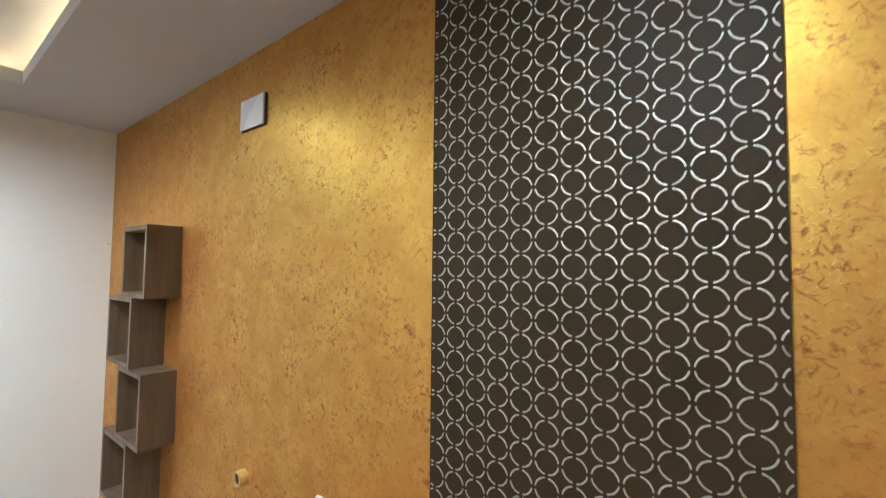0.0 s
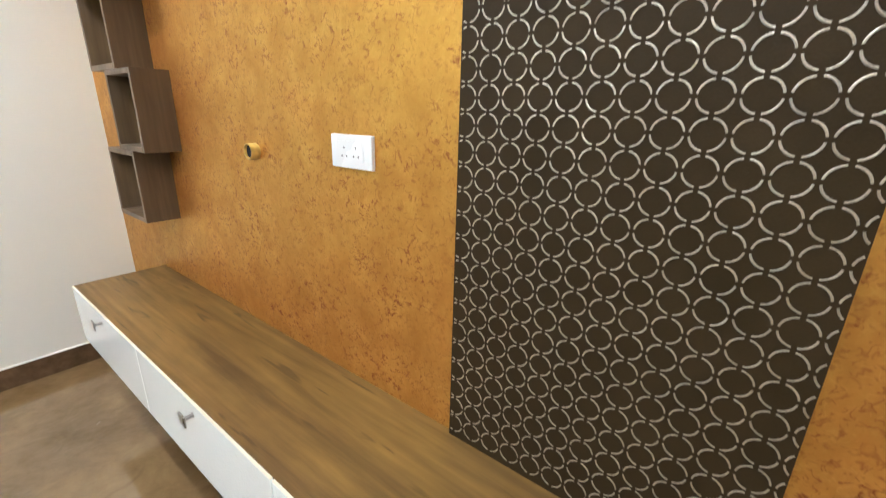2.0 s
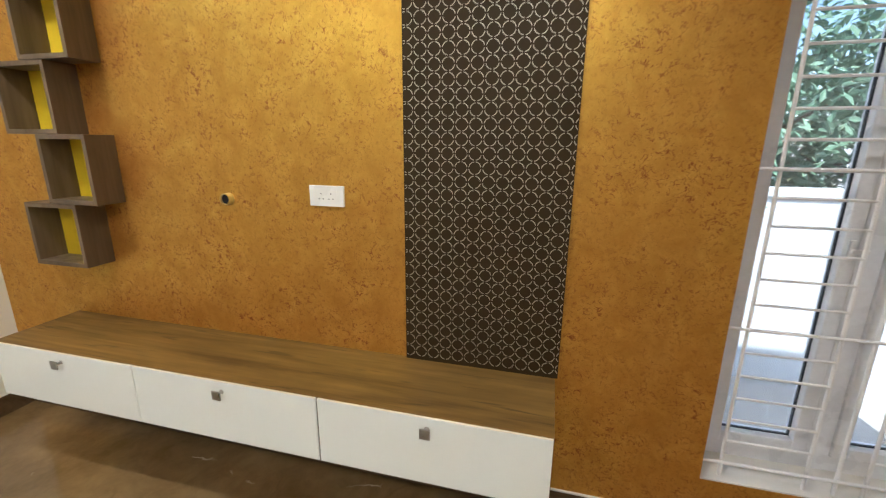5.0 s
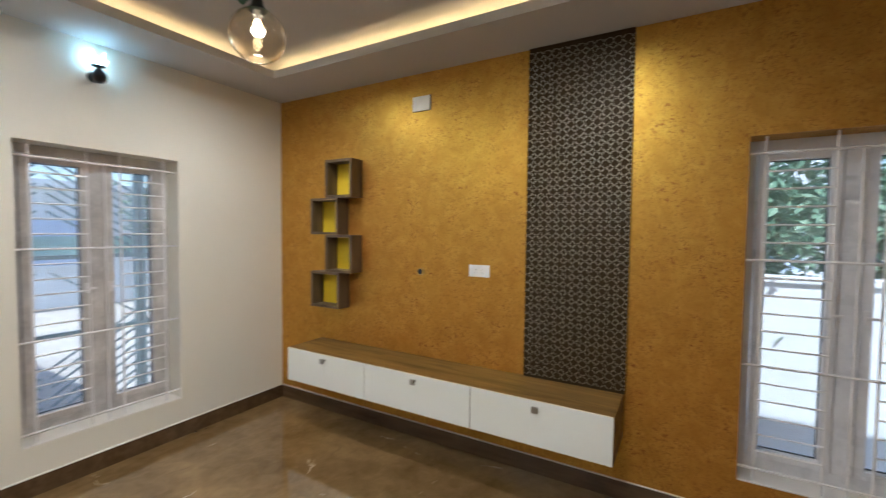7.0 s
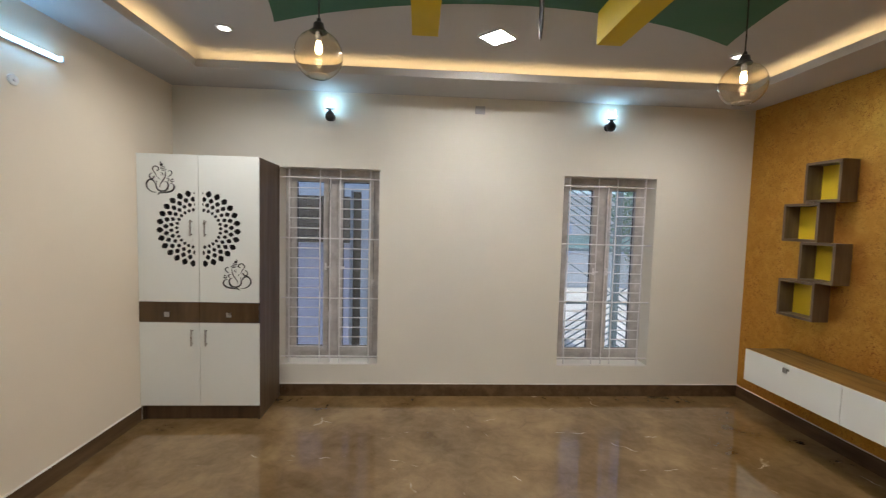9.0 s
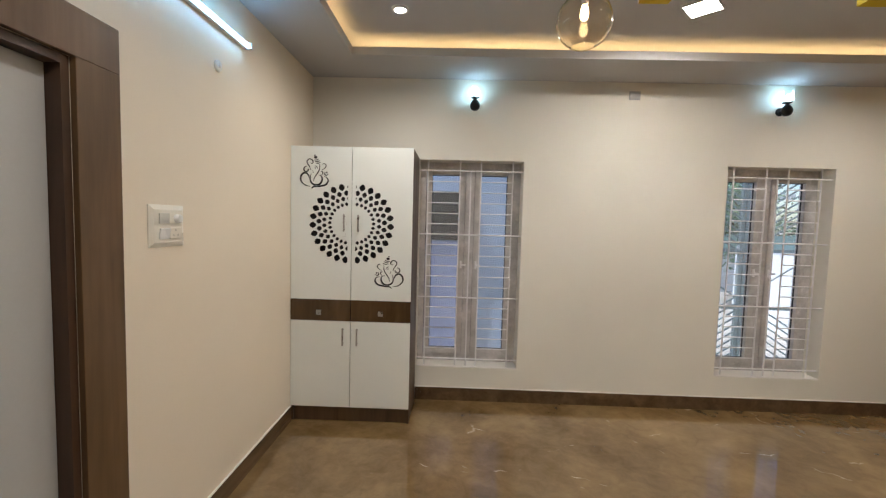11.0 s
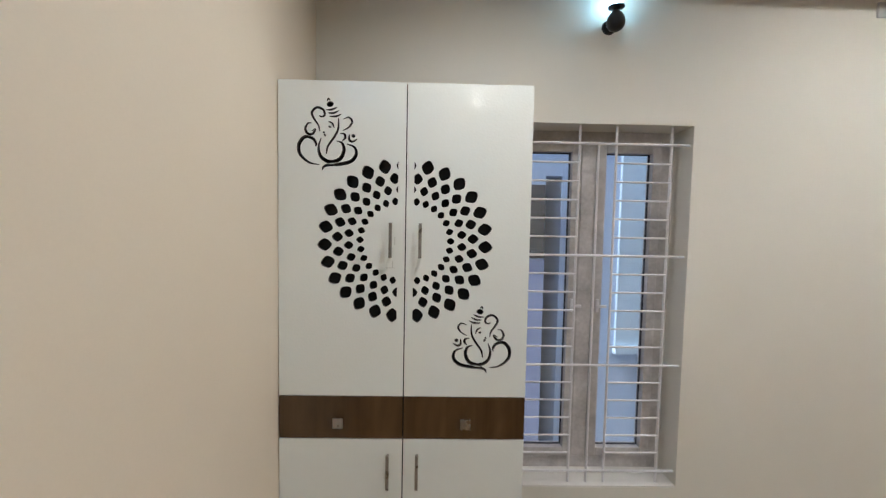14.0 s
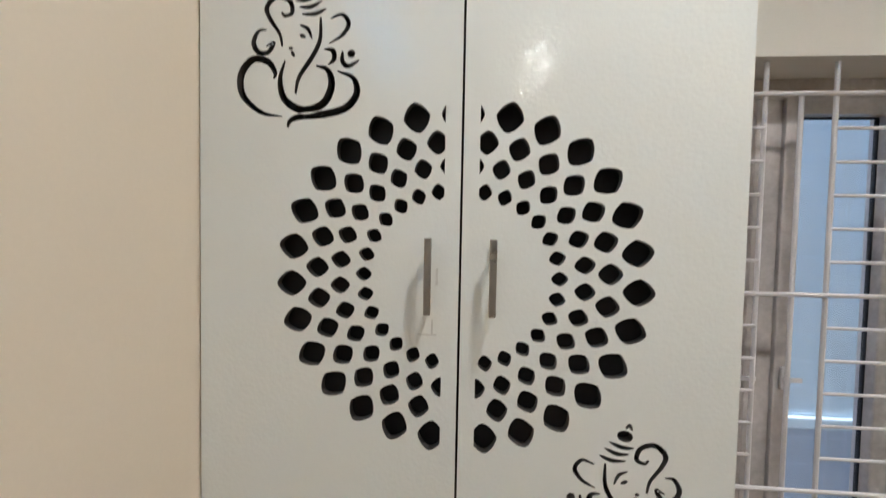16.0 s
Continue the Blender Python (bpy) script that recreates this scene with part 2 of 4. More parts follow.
M_SILL = plain("white_sill_paint", (0.76, 0.73, 0.69), 0.5, var=0.05, scale=8)
M_GASKET = plain("black_gasket", (0.012, 0.013, 0.02), 0.6)
# small diffuse share lays a pale veil on the panes, imitating bright haze outside
M_GLASS = clear("hazed_window_glass", (0.94, 0.97, 1.0))
M_GLASS.node_tree.nodes["Principled BSDF"].inputs["Transmission Weight"].default_value = 0.93
M_GLOBE = clear("amber_globe_glass", (1.0, 0.955, 0.86), 0.0, 1.4)
M_FLAME = glow("cool_led_crystal", (0.50, 0.84, 1.0), SCONCE)
M_TUBE = glow("cool_tube", (0.30, 0.66, 1.0), TUBE)
M_COVE = glow("warm_led_strip", (1.0, 0.64, 0.26), COVE)
M_DOWN = glow("downlight_lens", (1.0, 0.91, 0.79), DOWN)
M_SQUARE = glow("square_light_lens", (1.0, 0.91, 0.79), SQUARE)
M_BULB = glow("filament_bulb", (1.0, 0.70, 0.34), BULB)
M_GREEN = plain("green_ceiling_paint", (0.045, 0.135, 0.082), 0.6, var=0.08, scale=3, spec=0.2)
M_YELLOW = plain("yellow_ceiling_paint", (0.56, 0.41, 0.008), 0.6, var=0.05, scale=4, spec=0.2)


# ---------------------------------------------------------------- mesh helpers
def addbox(bm, x0, x1, y0, y1, z0, z1):
    v = [bm.verts.new((x, y, z)) for x in (x0, x1) for y in (y0, y1) for z in (z0, z1)]
    for f in ((0, 1, 3, 2), (4, 6, 7, 5), (0, 4, 5, 1), (2, 3, 7, 6), (0, 2, 6, 4), (1, 5, 7, 3)):
        bm.faces.new([v[i] for i in f])
    return bm


def box(x0, x1, y0, y1, z0, z1, bevel=0.0, segments=2):
    bm = addbox(bmesh.new(), min(x0, x1), max(x0, x1), min(y0, y1), max(y0, y1), min(z0, z1), max(z0, z1))
    bmesh.ops.recalc_face_normals(bm, faces=bm.faces)
    if bevel:
        bmesh.ops.bevel(bm, geom=bm.edges[:], offset=bevel, segments=segments, profile=0.6, affect="EDGES", clamp_overlap=True)
    return bm


def lathe(profile, steps=24, axis="z", at=(0, 0, 0), closed=True):
    """Turns (radius, height) pairs round an axis."""
    bm = bmesh.new()
    rings = []
    for r, h in profile:
        ring = []
        for i in range(steps):
            a = 2 * math.pi * i / steps
            p = (max(r, 1e-5) * math.cos(a), max(r, 1e-5) * math.sin(a), h)
            if axis == "x":
                p = (p[2], p[0], p[1])
            elif axis == "y":
                p = (p[0], p[2], p[1])
            ring.append(bm.verts.new([a1 + b1 for a1, b1 in zip(p, at)]))
        rings.append(ring)
    for a, b in zip(rings, rings[1:]):
        for i in range(steps):
            j = (i + 1) % steps
            bm.faces.new((a[i], a[j], b[j], b[i]))
    for ring in (rings[0], rings[-1]) if closed else ():
        bm.faces.new(ring)
    bmesh.ops.remove_doubles(bm, verts=bm.verts, dist=1e-4)
    bmesh.ops.recalc_face_normals(bm, faces=bm.faces)
    return bm


def prism(points, z0, z1):
    """An upright block over a plan outline."""
    bm = bmesh.new()
    low = [bm.verts.new((x, y, z0)) for x, y in points]
    high = [bm.verts.new((x, y, z1)) for x, y in points]
    bm.faces.new(low[::-1])
    bm.faces.new(high)
    for i in range(len(points)):
        j = (i + 1) % len(points)
        bm.faces.new((low[i], low[j], high[j], high[i]))
    bmesh.ops.recalc_face_normals(bm, faces=bm.faces)
    return bm


def merge(*parts):
    out = bmesh.new()
    for p in parts:
        me = bpy.data.meshes.new("tmp")
        p.to_mesh(me)
        out.from_mesh(me)
        p.free()
        bpy.data.meshes.remove(me)
    return out


def mesh_of(name, bm, material, smooth=False):
    me = bpy.data.meshes.new(name)
    bm.to_mesh(me)
    bm.free()
    me.materials.append(material)
    if smooth:
        me.polygons.foreach_set("use_smooth", [True] * len(me.polygons))
        me.set_sharp_from_angle(angle=radians(40))
    return me


def part(name, bm, material, parent, label="", smooth=False):
    ob = new(name, bm if isinstance(bm, bpy.types.Mesh) else mesh_of(name, bm, material, smooth))
    ob.parent = parent
    return tagged(ob, label)


def thing(name, at, label, category, group="", turn=0.0, kind=""):
    ob = new(name)
    ob.empty_display_size = 0.05
    ob.matrix_basis = pose(*at, 0, 0, turn)
    return tagged(ob, label, category, group, kind)


def solid(name, bm, material, label, category="", kind="structure", smooth=False):
    return tagged(new(name, mesh_of(name, bm, material, smooth)), label, category, kind=kind)


def wall_cells(us, zs, holes):
    """The cells of a wall's grid that are not openings."""
    for u0, u1 in zip(us, us[1:]):
        for z0, z1 in zip(zs, zs[1:]):
            if not any(h[0] <= (u0 + u1) / 2 <= h[1] and h[2] <= (z0 + z1) / 2 <= h[3] for h in holes):
                yield u0, u1, z0, z1


def wall(name, axis, face, back, u0, u1, z1, holes, material, label):
    us = sorted({u0, u1, *[h[0] for h in holes], *[h[1] for h in holes]})
    zs = sorted({0.0, z1, *[h[2] for h in holes], *[h[3] for h in holes]})
    bm = bmesh.new()
    for a, b, c, d in wall_cells(us, [z for z in zs if z >= 0], holes):
        if axis == "x":
            addbox(bm, min(face, back), max(face, back), a, b, c, d)
        else:
            addbox(bm, a, b, min(face, back), max(face, back), c, d)
    bmesh.ops.remove_doubles(bm, verts=bm.verts, dist=1e-5)
    twice = [f for f in bm.faces if any(g is not f and len(set(g.verts) & set(f.verts)) == 4 for e in f.edges for g in e.link_faces)]
    bmesh.ops.delete(bm, geom=list(set(twice)), context="FACES_ONLY")
    bmesh.ops.recalc_face_normals(bm, faces=bm.faces)
    return solid(name, bm, material, label, "wall")


# ---------------------------------------------------------------- the room's shell
XW, YS, TOP = -5.32, -5.40, 2.762          # west wall, south wall, underside of the dropped ceiling
SLAB = 2.88                                 # ceiling inside the tray
DEPTH = 0.26                                # outer wall thickness
WIN_W, WIN_H, SILL = 0.887, 1.80, 0.292
WIN_L, WIN_R = -4.40, -1.812                # left edges of the two windows in the north wall
WIN_E = -3.565                              # north edge of the window in the gold wall
DOOR0, DOOR1, DOORH = -3.20, -2.272, 2.055

solid("floor", box(-5.52, 0, YS, 0, -0.12, 0), M_FLOOR, "polished brown marble-look floor with pale veins", "floor")
wall("wall_north", "y", 0, DEPTH, XW - 0.15, DEPTH, 3.1,
     [(WIN_L, WIN_L + WIN_W, SILL, SILL + WIN_H), (WIN_R, WIN_R + WIN_W, SILL, SILL + WIN_H)], M_WALL, "cream painted wall with two tall windows")
wall("wall_east", "x", 0, DEPTH, YS - 0.15, 0, 3.1, [(WIN_E - WIN_W, WIN_E, SILL, SILL + WIN_H)], M_GOLD, "gold metallic texture-painted feature wall")
wall("wall_west", "x", XW, XW - 0.15, YS - 0.15, 0, 3.1, [(DOOR0, DOOR1, 0.0, DOORH)], M_WALLW, "cream wall with a doorway, warm light put into its colour")
wall("wall_south", "y", YS, YS - 0.15, XW, 0, 3.1, [], M_WALL, "plain cream painted wall")

# tray ceiling: dropped border, upstand lip, light pocket, raised middle
TX0, TX1, TY0, TY1 = -4.868, -0.457, -3.245, -0.488
bm = bmesh.new()
for x0, x1, y0, y1 in ((XW, 0, TY1, 0), (XW, 0, YS, TY0), (XW, TX0, TY0, TY1), (TX1, 0, TY0, TY1)):
    addbox(bm, x0, x1, y0, y1, TOP, TOP + 0.02)
LIP = 0.058
for x0, x1, y0, y1 in ((TX0, TX1, TY1, TY1 + 0.018), (TX0, TX1, TY0 - 0.018, TY0), (TX0 - 0.018, TX0, TY0 - 0.018, TY1 + 0.018), (TX1, TX1 + 0.018, TY0 - 0.018, TY1 + 0.018)):
    addbox(bm, x0, x1, y0, y1, TOP + 0.02, TOP + LIP)
addbox(bm, TX0 - 0.3, TX1 + 0.3, TY0 - 0.3, TY1 + 0.3, SLAB, SLAB + 0.12)
for x0, x1, y0, y1 in ((TX0 - 0.3, TX1 + 0.3, TY1 + 0.2, TY1 + 0.22), (TX0 - 0.3, TX1 + 0.3, TY0 - 0.22, TY0 - 0.2), (TX0 - 0.22, TX0 - 0.2, TY0, TY1), (TX1 + 0.2, TX1 + 0.22, TY0, TY1)):
    addbox(bm, x0, x1, y0, y1, TOP + 0.02, SLAB)
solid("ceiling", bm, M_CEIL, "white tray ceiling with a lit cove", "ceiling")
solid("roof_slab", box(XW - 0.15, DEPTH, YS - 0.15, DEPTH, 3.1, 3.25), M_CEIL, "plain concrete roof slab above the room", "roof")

# skirting with a thin white line on top
def skirting(name, bm, line):
    ob = solid(name, bm, M_SKIRT, "glossy brown tile skirting", "skirting")
    part("grout_line", line, M_LINE, ob)
    return ob


SK = 0.112
skirting("baseboard_north", box(-4.398, 0, -0.012, 0, 0, SK), box(-4.398, 0, -0.010, 0, SK, SK + 0.006))
skirting("baseboard_east", box(-0.012, 0, YS, -0.012, 0, SK), box(-0.010, 0, YS, -0.012, SK, SK + 0.005))
skirting("baseboard_west", box(XW, XW + 0.012, -2.095, -0.49, 0, SK), box(XW, XW + 0.010, -2.095, -0.49, SK, SK + 0.006))
skirting("baseboard_south_west", box(XW, XW + 0.012, YS, -3.38, 0, SK), box(XW, XW + 0.010, YS, -3.38, SK, SK + 0.006))
skirting("baseboard_south", box(XW + 0.012, -0.012, YS, YS + 0.012, 0, SK), box(XW + 0.012, -0.012, YS, YS + 0.010, SK, SK + 0.006))

# doorway in the west wall, with the dim space behind it
door = thing("door_1", (XW, 0, 0), "closed grey door in a wide brown wooden frame", "door", kind="structure")
AR = 0.175
part("architrave", box(0, 0.022, DOOR1, DOOR1 + AR, 0, DOORH, 0.003), M_DOORWOOD, door, "brown wood-grain architrave")
part("architrave", box(0, 0.022, DOOR0 - AR, DOOR0, 0, DOORH, 0.003), M_DOORWOOD, door)
part("head_architrave", box(0, 0.022, DOOR0 - AR, DOOR1 + AR, DOORH, DOORH + 0.155, 0.003), M_DOORWOOD, door)
part("jamb", box(-0.15, 0.0, DOOR1 - 0.03, DOOR1 - 0.001, 0, DOORH - 0.03), M_DARKWOOD, door, "dark inner door jamb")
part("jamb", box(-0.15, 0.0, DOOR0 + 0.001, DOOR0 + 0.03, 0, DOORH - 0.03), M_DARKWOOD, door)
part("head_jamb", box(-0.15, 0.0, DOOR0 + 0.001, DOOR1 - 0.001, DOORH - 0.03, DOORH - 0.001), M_DARKWOOD, door)
leaf = part("door_leaf", box(-0.088, -0.050, DOOR0 + 0.032, DOOR1 - 0.032, 0.006, DOORH - 0.032, 0.002), M_GREY, door, "flat grey closed door leaf")
part("door_handle", merge(lathe([(0.022, 0.0), (0.022, 0.008), (0.009, 0.010), (0.009, 0.045)], 16, "x", (-0.050, DOOR0 + 0.10, 1.0)), box(-0.010, -0.001, DOOR0 + 0.09, DOOR0 + 0.21, 0.992, 1.008, 0.003)), M_STEEL, leaf, "brushed steel lever handle")
solid("wall_behind_door", box(XW - 0.20, XW - 0.15, DOOR0 - 0.1, DOOR1 + 0.1, 0, 2.3), M_GREY, "plain wall closing the doorway", "wall")


# ---------------------------------------------------------------- windows and grilles
def window(name, at, turn, label, finish):
    win = thing(name, at, label, "window", turn=turn, kind="structure")
    w, h, f0, f1 = WIN_W, WIN_H, 0.165, 0.23
    part("window_frame", merge(box(0, 0.05, f0, f1, 0.0085, h, 0.004), box(w - 0.064, w, f0, f1, 0.0085, h, 0.004), box(0.05, w - 0.064, f0, f1, h - 0.060, h, 0.004),
                               box(0.05, w - 0.064, f0, f1, 0.0085, 0.075, 0.004), box(w / 2 - 0.041, w / 2 + 0.039, f0 - 0.004, f1, 0.075, h - 0.060, 0.006)), finish, win)
    for x0, x1 in ((0.056, w / 2 - 0.043), (w / 2 + 0.041, w - 0.066)):
        z0, z1, s = 0.077, h - 0.062, 0.048
        sash = part("sash", merge(box(x0, x0 + s, f0 - 0.014, f1 - 0.01, z0, z1, 0.005), box(x1 - s, x1, f0 - 0.014, f1 - 0.01, z0, z1, 0.005),
                                  box(x0 + s, x1 - s, f0 - 0.014, f1 - 0.01, z0, z0 + s, 0.005), box(x0 + s, x1 - s, f0 - 0.014, f1 - 0.01, z1 - s, z1, 0.005)), finish, win)
        g = s - 0.004
        part("gasket", merge(box(x0 + g, x0 + s + 0.004, 0.185, 0.2, z0 + s, z1 - s), box(x1 - s - 0.004, x1 - g, 0.185, 0.2, z0 + s, z1 - s),
                             box(x0 + s + 0.004, x1 - s - 0.004, 0.185, 0.2, z1 - s - 0.004, z1 - g), box(x0 + s + 0.004, x1 - s - 0.004, 0.185, 0.2, z0 + g, z0 + s + 0.003)), M_GASKET, sash, "black rubber gasket")
        pane = part("pane", box(x0 + s - 0.006, x1 - s + 0.006, 0.191, 0.195, z0 + s - 0.006, z1 - s + 0.006), M_GLASS, sash)
        pane.visible_shadow = False
        hx = x1 - s / 2 if x0 < w / 2 else x0 + s / 2
        part("latch", merge(box(hx - 0.009, hx + 0.009, f0 - 0.026, f0 - 0.015, 0.86, 0.93, 0.003), box(hx - 0.006, hx + 0.045, f0 - 0.036, f0 - 0.026, 0.885, 0.9, 0.003)), M_GRILLE, sash, "white casement latch")
    part("window_sill", box(0.001, w - 0.001, 0.001, f0 + 0.02, 0.001, 0.008, 0.002), M_SILL, win, "pale painted window sill")
    return win


def grille(at, turn, label):
    """Welded steel window bars: four uprights and a shorter middle one, four long cross bars and short rungs between each pair."""
    g = thing("window_grille", at, label, "window grille", "window grilles", turn)
    ups, y, r = (0.073, 0.348, 0.529, 0.800), 0.034, 0.0065
    up = mesh_of("upright", lathe([(r, 0.009), (r, WIN_H - 0.002)], 8), M_GRILLE, True)
    for x in ups:
        ob = part("upright", up, None, g)
        ob.location = (x, y, 0)
    mid = part("upright", lathe([(r, 0.009), (r, 1.71)], 8), M_GRILLE, g, smooth=True)
    mid.location = (0.441, y, 0)
    long_bar = mesh_of("cross_bar", lathe([(r, 0.003), (r, WIN_W - 0.003)], 8, "x"), M_GRILLE, True)
    rung = mesh_of("rung", lathe([(0.005, ups[0]), (0.005, ups[1])], 8, "x"), M_GRILLE, True)
    levels = (1.711, 1.166, 0.617, 0.072)
    for z in levels:
        ob = part("cross_bar", long_bar, None, g)
        ob.location = (0, y - 0.009, z)
    for hi, lo in zip(levels, levels[1:]):
        for k in range(1, 6):
            z = hi + (lo - hi) * k / 6
            for dx in (0, ups[2] - ups[0]):
                ob = part("rung", rung, None, g)
                ob.location = (dx, y - 0.002, z)
    return g


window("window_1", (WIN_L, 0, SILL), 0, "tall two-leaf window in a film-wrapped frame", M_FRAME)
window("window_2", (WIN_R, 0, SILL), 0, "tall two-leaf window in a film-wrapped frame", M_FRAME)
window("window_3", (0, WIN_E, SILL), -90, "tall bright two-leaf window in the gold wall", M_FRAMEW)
grille((WIN_L, 0, SILL), 0, "white painted steel bars in the window recess")
grille((WIN_R, 0, SILL), 0, "white painted steel bars in the window recess")
grille((0, WIN_E, SILL), -90, "white painted steel bars in the gold wall's window")


# ---------------------------------------------------------------- lamps
def led_strip(x0, x1, y0, y1):
    s = thing("led_strip", ((x0 + x1) / 2, (y0 + y1) / 2, TOP + 0.02), "warm glowing LED strip hidden in the ceiling cove", "LED strip", "cove strips")
    a, b = (x1 - x0) / 2, (y1 - y0) / 2
    part("tape", box(-a, a, -b, b, 0, 0.004), M_PLATE, s)
    part("diodes", box(-a + 0.002, a - 0.002, -b + 0.002, b - 0.002, 0.004, 0.010), M_COVE, s, "glowing warm diodes")


led_strip(TX0, TX1, TY1 + 0.075, TY1 + 0.095)
led_strip(TX0, TX1, TY0 - 0.095, TY0 - 0.075)
led_strip(TX0 - 0.095, TX0 - 0.075, TY0, TY1)
led_strip(TX1 + 0.075, TX1 + 0.095, TY0, TY1)

first = thing("downlight", (-0.885, -0.885, SLAB), "small round recessed ceiling spotlight, lit", "downlight", "round downlights")
part("trim_ring", lathe([(0.0375, -0.004), (0.038, -0.011), (0.052, -0.009), (0.055, 0.0)], 32, closed=False), M_PLATE, first, smooth=True)
part("lens", lathe([(0.0, -0.006), (0.037, -0.006), (0.037, -0.001), (0.0, -0.001)], 32), M_DOWN, first, "glowing warm white lens")
for x, y in ((-4.465, -0.915), (-0.885, -2.845), (-4.465, -2.845)):
    copy_thing(first, pose(x, y, SLAB))
for x, y in ((-0.885, -0.885), (-4.465, -0.915), (-0.885, -2.845), (-4.465, -2.845)):
    beam = new("downlight_beam", bpy.data.lights.new("downlight_beam", "SPOT"))
    beam.data.energy, beam.data.color, beam.data.shadow_soft_size = SPOT, (1.0, 0.91, 0.79), 0.045
    beam.data.spot_size, beam.data.spot_blend = radians(163), 1.0
    beam.location = (x, y, SLAB - 0.014)

sq = thing("panel_light", (-2.655, -0.992, SLAB), "square flush ceiling panel light, lit", "panel light", "square panel lights", 45)
part("frame", merge(box(-0.092, 0.092, -0.092, -0.082, -0.012, 0), box(-0.092, 0.092, 0.082, 0.092, -0.012, 0), box(-0.092, -0.082, -0.082, 0.082, -0.012, 0), box(0.082, 0.092, -0.082, 0.082, -0.012, 0)), M_PLATE, sq)
part("diffuser", box(-0.082, 0.082, -0.082, 0.082, -0.010, -0.001), M_SQUARE, sq, "glowing warm white diffuser")
copy_thing(sq, pose(-2.655, -2.74, SLAB, 0, 0, 45))


def pendant(x, y):
    p = thing("pendant_lamp", (x, y, 0), "clear amber glass globe pendant with a glowing bulb", "pendant lamp", "globe pendants")
    c, r = 2.354, 0.105
    part("ceiling_rose", lathe([(0.0, 2.822), (0.045, 2.824), (0.05, 2.849), (0.0, 2.849)], 24), M_BLACK, p, smooth=True)
    part("cable", lathe([(0.0035, 2.51), (0.0035, 2.823)], 8), M_BLACK, p, smooth=True)
    part("cap", lathe([(0.0, 2.516), (0.008, 2.513), (0.012, 2.496), (0.022, 2.491), (0.026, 2.464), (0.0355, 2.460), (0.0355, 2.453), (0.0, 2.453)], 24), M_BLACK, p, "black lamp holder cap", True)
    prof = [(0.034, c + 0.099)]
    for k in range(1, 20):
        a = math.asin(0.034 / r) + (math.pi - 2 * math.asin(0.045 / r) + math.asin(0.045 / r) - math.asin(0.034 / r)) * k / 19
        prof.append((r * math.sin(a), c + r * math.cos(a)))
    inner = [(max(0.001, q - 0.0022), z) for q, z in prof[::-1]]
    bm = bmesh.new()
    n = 40
    rings = []
    for q, z in prof + inner:
        rings.append([bm.verts.new((q * math.cos(2 * math.pi * i / n), q * math.sin(2 * math.pi * i / n), z)) for i in range(n)])
    for a, b in zip(rings, rings[1:] + rings[:1]):
        for i in range(n):
            bm.faces.new((a[i], a[(i + 1) % n], b[(i + 1) % n], b[i]))
    bmesh.ops.recalc_face_normals(bm, faces=bm.faces)
    globe = part("globe", bm, M_GLOBE, p, "clear amber glass globe open below", True)
    globe.visible_shadow = False
    bulb = part("bulb", lathe([(0.0, c + 0.004), (0.010, c + 0.008), (0.0155, c + 0.020), (0.0145, c + 0.038), (0.010, c + 0.058), (0.0, c + 0.059)], 20), M_BULB, p, "glowing warm bulb", True)
    part("bulb_socket", lathe([(0.0, c + 0.060), (0.013, c + 0.060), (0.014, 2.452), (0.0, 2.452)], 16), M_STEEL, bulb, smooth=True)


pendant(-3.612, -1.906)
pendant(-1.558, -1.80)


def sconce(x, z, lean):
    s = thing("wall_sconce", (x, 0, z), "black ball wall lamp with a lit crystal flame", "wall lamp", "wall sconces")
    part("wall_plate", lathe([(0.0, -0.010), (0.03, -0.010), (0.034, 0.0), (0.0, 0.0)], 20, "y"), M_BLACK, s, smooth=True)
    part("arm", lathe([(0.008, -0.045), (0.008, -0.009)], 10, "y"), M_BLACK, s, smooth=True)
    ball = [(0.0, -0.052), (0.016, -0.049), (0.030, -0.040), (0.039, -0.025), (0.041, -0.008), (0.037, 0.010), (0.028, 0.025), (0.016, 0.038), (0.012, 0.044), (0.020, 0.050), (0.036, 0.054), (0.036, 0.058), (0.0, 0.058)]
    part("body", lathe(ball, 24, "z", (0, -0.078, 0)), M_BLACK, s, "matt black drop-shaped body", True)
    rnd = random.Random(5 + int(lean * 10))
    bm = bmesh.new()
    for k in range(11):
        a = 2 * math.pi * k / 11 + rnd.uniform(-0.2, 0.2)
        out, h = rnd.uniform(0.014, 0.040), rnd.uniform(0.055, 0.095) if k % 2 else rnd.uniform(0.03, 0.05)
        base = Vector((0.012 * math.cos(a), -0.078 + 0.012 * math.sin(a), 0.059))
        tip = Vector((out * math.cos(a) + lean * 0.02, -0.078 + out * math.sin(a), 0.059 + h))
        mid = (base + tip) / 2 + Vector((0.007 * math.cos(a), 0.007 * math.sin(a), 0))
        side = Vector((-math.sin(a), math.cos(a), 0)) * 0.0065
        up = Vector((0, 0, 0.004))
        v = [bm.verts.new(q) for q in (base - side * 0.5, base + side * 0.5, mid - side, mid + side, tip, mid + Vector((math.cos(a), math.sin(a), 0)) * 0.006 + up)]
        for f in ((0, 1, 3, 2), (2, 3, 4), (0, 2, 5), (1, 5, 3), (2, 4, 5), (3, 5, 4), (0, 5, 1)):
            bm.faces.new([v[i] for i in f])
    bmesh.ops.recalc_face_normals(bm, faces=bm.faces)
    part("crystal_flame", bm, M_FLAME, s, "glowing cool white crystal flame")


sconce(-3.948, 2.538, 0.2)
sconce(-1.428, 2.545, 0.6)

